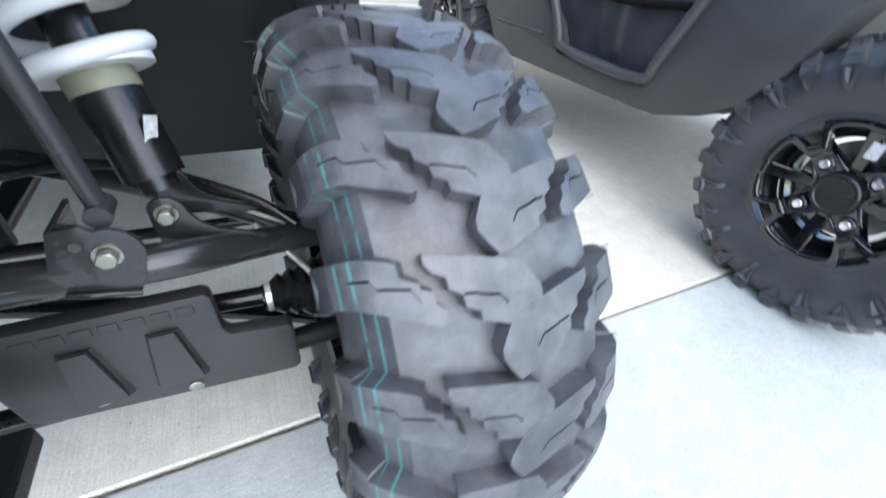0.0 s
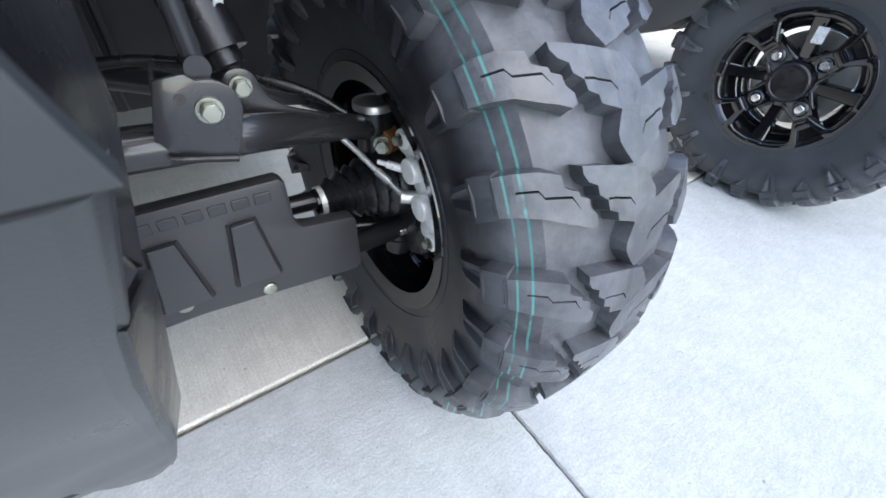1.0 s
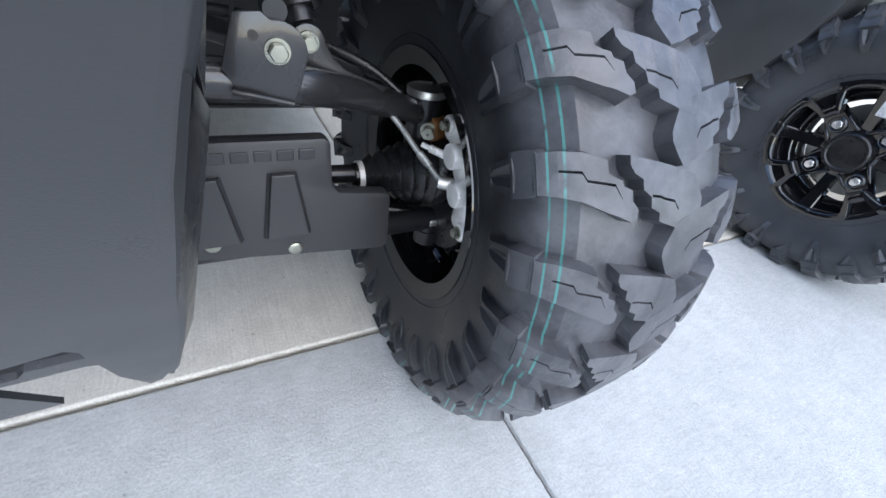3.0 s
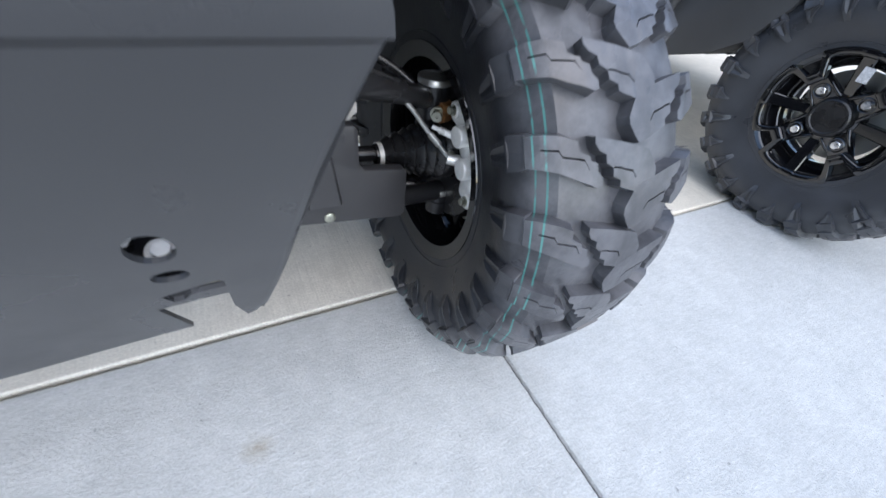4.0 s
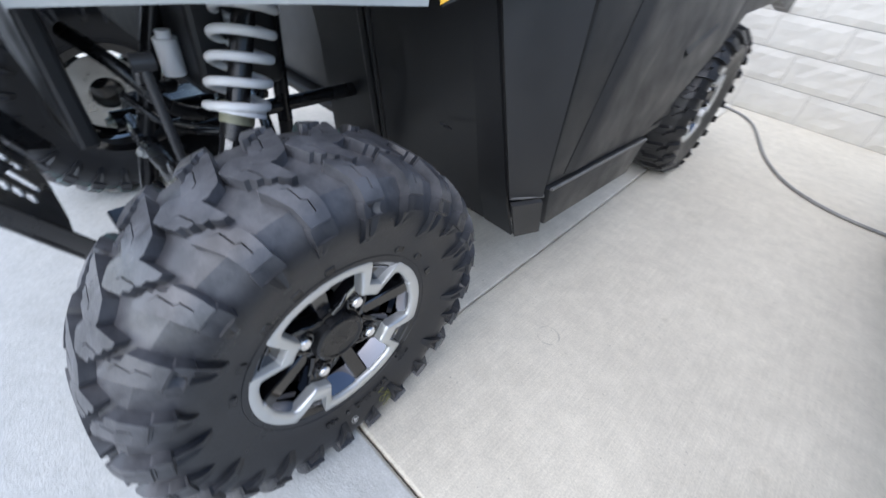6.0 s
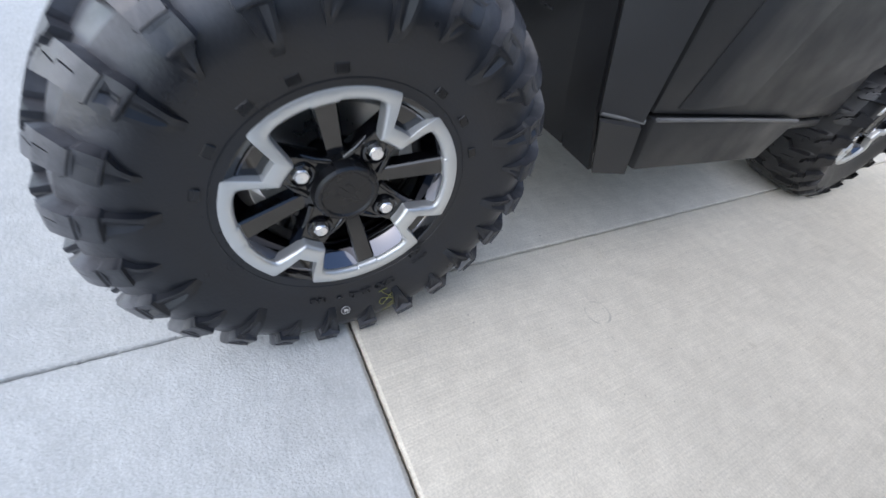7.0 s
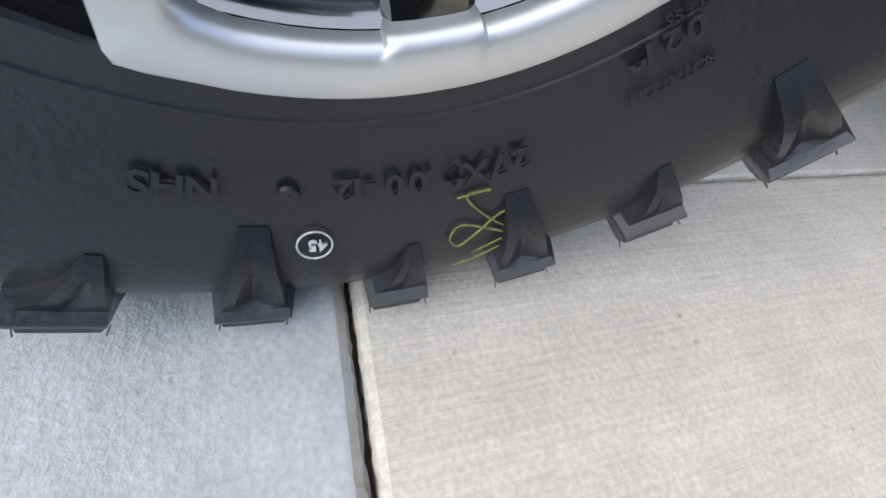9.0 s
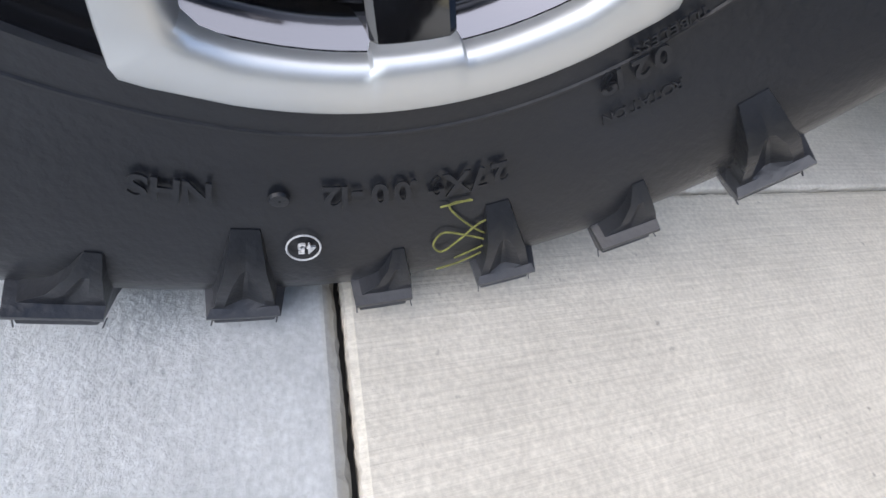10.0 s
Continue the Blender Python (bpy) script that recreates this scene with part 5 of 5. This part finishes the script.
part("air_box", box(-0.62, -0.42, 0.02, 0.2, 0.58, 0.76, 0.02, 3), PLASTIC_DARK, utv, smooth=40)
part("reservoir", join(rod((-0.4, -0.02, 0.64), (-0.4, -0.02, 0.7), 0.019, 24), rod((-0.4, -0.02, 0.7), (-0.4, -0.02, 0.712), 0.012, 20)), COIL, utv, "white plastic reservoir", smooth=40)
part("brake_line", tube([(-0.5, -0.05, 0.52), (-0.42, 0.06, 0.5), (-0.3, 0.07, 0.5), (-0.18, 0.02, 0.47), (-0.13, -0.01, 0.44)], 0.006, 8), CAP, utv, smooth=50)

part("steering_rod", join(rod((-0.56, 0.1, 0.395), (-0.15, 0.075, 0.4), 0.0075, 12), rod((-0.15, 0.075, 0.4), (-0.1, 0.04, 0.402), 0.011, 12)), STEEL_BLACK, utv, "black steering rod", smooth=50)
for y, z in ((-0.1, 0.28), (0.2, 0.498)):
    part("pivot_bracket", plate3([(-0.66, y, z - 0.04), (-0.585, y, z - 0.03), (-0.575, y, z + 0.01), (-0.6, y, z + 0.035), (-0.66, y, z + 0.045)], 0.006, 0.001), STEEL_BLACK, utv, smooth=40)
bolt_at("bolt", (-0.61, -0.108, 0.28), (0, -1, 0), 0.0105, 0.008, 0.014, ALU)
bolt_at("bolt", (-0.48, -0.1, 0.475), (0.5, -1, 0.2), 0.009, 0.008, 0.013, ALU)
bolt_at("bolt", (-0.47, -0.14, 0.325), (0.2, -0.6, 1), 0.011, 0.009, 0.016, ALU)
part("wiring_loom", tube([(-0.46, -0.1, 0.6), (-0.42, -0.06, 0.55), (-0.44, 0.0, 0.51), (-0.4, 0.08, 0.52), (-0.43, 0.16, 0.6)], 0.007, 8), CAP, utv, smooth=50)
part("coolant_hose", tube([(-0.5, -0.14, 0.7), (-0.43, -0.1, 0.66), (-0.4, -0.04, 0.58), (-0.45, 0.05, 0.54), (-0.55, 0.1, 0.55)], 0.013, 12), CAP, utv, smooth=50)

# ---- second vehicle ----
utv2 = tagged(new("utility_vehicle"), "matt black utility vehicle with gloss black wheels on concrete", "vehicle", group="parked utility vehicles")
for x, y, tyre_ob, w, turn in ((1.135, -0.088, front_tyre, 0.98, 180), (1.12, 1.96, rear_tyre, 1.25, 180), (2.46, -0.082, front_tyre, 0.98, 0), (2.44, 1.99, rear_tyre, 1.25, 0)):
    d = tyre_ob.data.copy()
    d.materials.clear()
    d.materials.append(RUBBER_GREY)
    wheel, _ = build_wheel(utv2, (x, y, 0.3205), GLOSS, width=w, turn=turn, tyre_data=d, spin=-12.5)
    if y < 0 and turn == 180:
        part("paper_tag", moved(box(0.0865, 0.0873, -0.012, 0.012, -0.018, 0.018, 0), Matrix.Translation((0, *polar(0.118, 83)))), WHITE_INK, wheel, "white paper tag")
X2 = 1.015
body2 = [(0.13, 0.53), (0.2, 0.43), (0.29, 0.372), (0.43, 0.325), (0.5, 0.32), (1.3, 0.298), (1.42, 0.34), (1.5, 0.44), (1.53, 0.45), (1.53, 0.8), (1.4, 0.8), (0.98, 0.48), (0.93, 0.405), (0.52, 0.4), (0.47, 0.47), (0.39, 0.66), (0.25, 0.9), (0.12, 0.9), (0.05, 0.72)]
part("body_side", moved(extrude_shape(body2, 0.12, 0.01), Matrix.Translation((X2, 0, 0))), BODY_BLACK, utv2, "matt black moulded body side", smooth=40)
part("door_frame", tube([(X2 - 0.006, 0.32, 0.86), (X2 - 0.006, 0.47, 0.49), (X2 - 0.006, 0.53, 0.41), (X2 - 0.006, 0.9, 0.415), (X2 - 0.006, 0.975, 0.5), (X2 - 0.006, 1.3, 0.95)], 0.017, 12, True, 4), BODY_BLACK, utv2, smooth=50)
folds = []
for i in range(25):
    y = 0.42 + 0.036 * i
    folds.append([(X2 + 0.055 + 0.0035 * math.sin(1.7 * i + 0.9 * math.sin(i * 0.7) + 0.6 * k) + 0.006 * math.sin(0.55 * i + 2), y + 0.02 * k, 0.4 + 0.14 * k) for k in range(5)])
part("door_panel", surface(folds, 0.004), VINYL, utv2, "wrinkled black vinyl door panel", smooth=60)
part("door_strap", tube([(X2 + 0.038, 0.47, 0.62), (X2 + 0.036, 0.75, 0.6), (X2 + 0.04, 1.1, 0.62)], 0.012, 8), JOINT_BLACK, utv2, smooth=60)
part("sill_rail", tube([(X2 + 0.004, 0.56, 0.412), (X2 + 0.002, 0.72, 0.414), (X2 + 0.004, 0.88, 0.418)], 0.009, 8), PLATE, utv2, smooth=60)
# added pale block: a glint on the sill put in as colour
part("sill_glint", box(X2 - 0.004, X2 + 0.02, 0.5, 0.545, 0.404, 0.42, 0.003), EDGE_GLINT, utv2)
part("door_sill", box(X2 + 0.0, X2 + 0.1, 0.5, 0.95, 0.385, 0.402, 0.004), BODY_BLACK, utv2)
part("body_crease", surface([[(X2 - 0.001, 1.05, 0.443), (X2 - 0.001, 1.42, 0.433)], [(X2 - 0.008, 1.05, 0.436), (X2 - 0.008, 1.42, 0.426)], [(X2 - 0.001, 1.05, 0.428), (X2 - 0.001, 1.42, 0.418)]], 0.003), PLASTIC, utv2)
fender2 = []
for k in range(13):
    a = radians(20 + 150 * k / 12)
    fender2.append([(X2 - 0.0 + dx, -0.082 + (r + 0.0) * math.cos(a), 0.335 + r * math.sin(a)) for dx, r in ((0.09, 0.395), (0.075, 0.41), (0.075, 0.48), (0.1, 0.58), (0.27, 0.66))])
part("front_fender", surface(fender2, 0.006), BODY_BLACK, utv2, "matt black moulded front fender", smooth=50)
part("wheel_arch_liner", box(X2 + 0.14, X2 + 1.4, 0.3, 0.34, 0.36, 0.95, 0.01), BODY_BLACK, utv2)
part("cab_core", box(X2 + 0.13, X2 + 1.45, 0.36, 1.55, 0.34, 0.78, 0.02), BODY_BLACK, utv2)
part("bonnet", surface([[(X2 + 0.2, -0.45, 0.85), (X2 + 0.2, 0.0, 1.0), (X2 + 0.2, 0.5, 1.12)], [(X2 + 0.8, -0.55, 0.9), (X2 + 0.8, 0.0, 1.08), (X2 + 0.8, 0.5, 1.18)], [(X2 + 1.4, -0.45, 0.85), (X2 + 1.4, 0.0, 1.0), (X2 + 1.4, 0.5, 1.12)]], 0.01), BODY_BLACK, utv2, smooth=60)
part("rear_box", moved(extrude_shape([(1.5, 0.78), (1.62, 0.72), (2.6, 0.75), (2.6, 0.98), (1.5, 0.98)], 1.2, 0.02), Matrix.Translation((X2 + 0.12, 0, 0))), BODY_BLACK, utv2)
part("axle", join(rod((1.25, -0.082, 0.33), (2.4, -0.082, 0.33), 0.03), rod((1.25, 1.99, 0.33), (2.4, 1.99, 0.33), 0.035)), STEEL_BLACK, utv2)
part("axle", rod((-0.1, 1.98, 0.33), (-1.2, 1.98, 0.33), 0.035), STEEL_BLACK, utv)
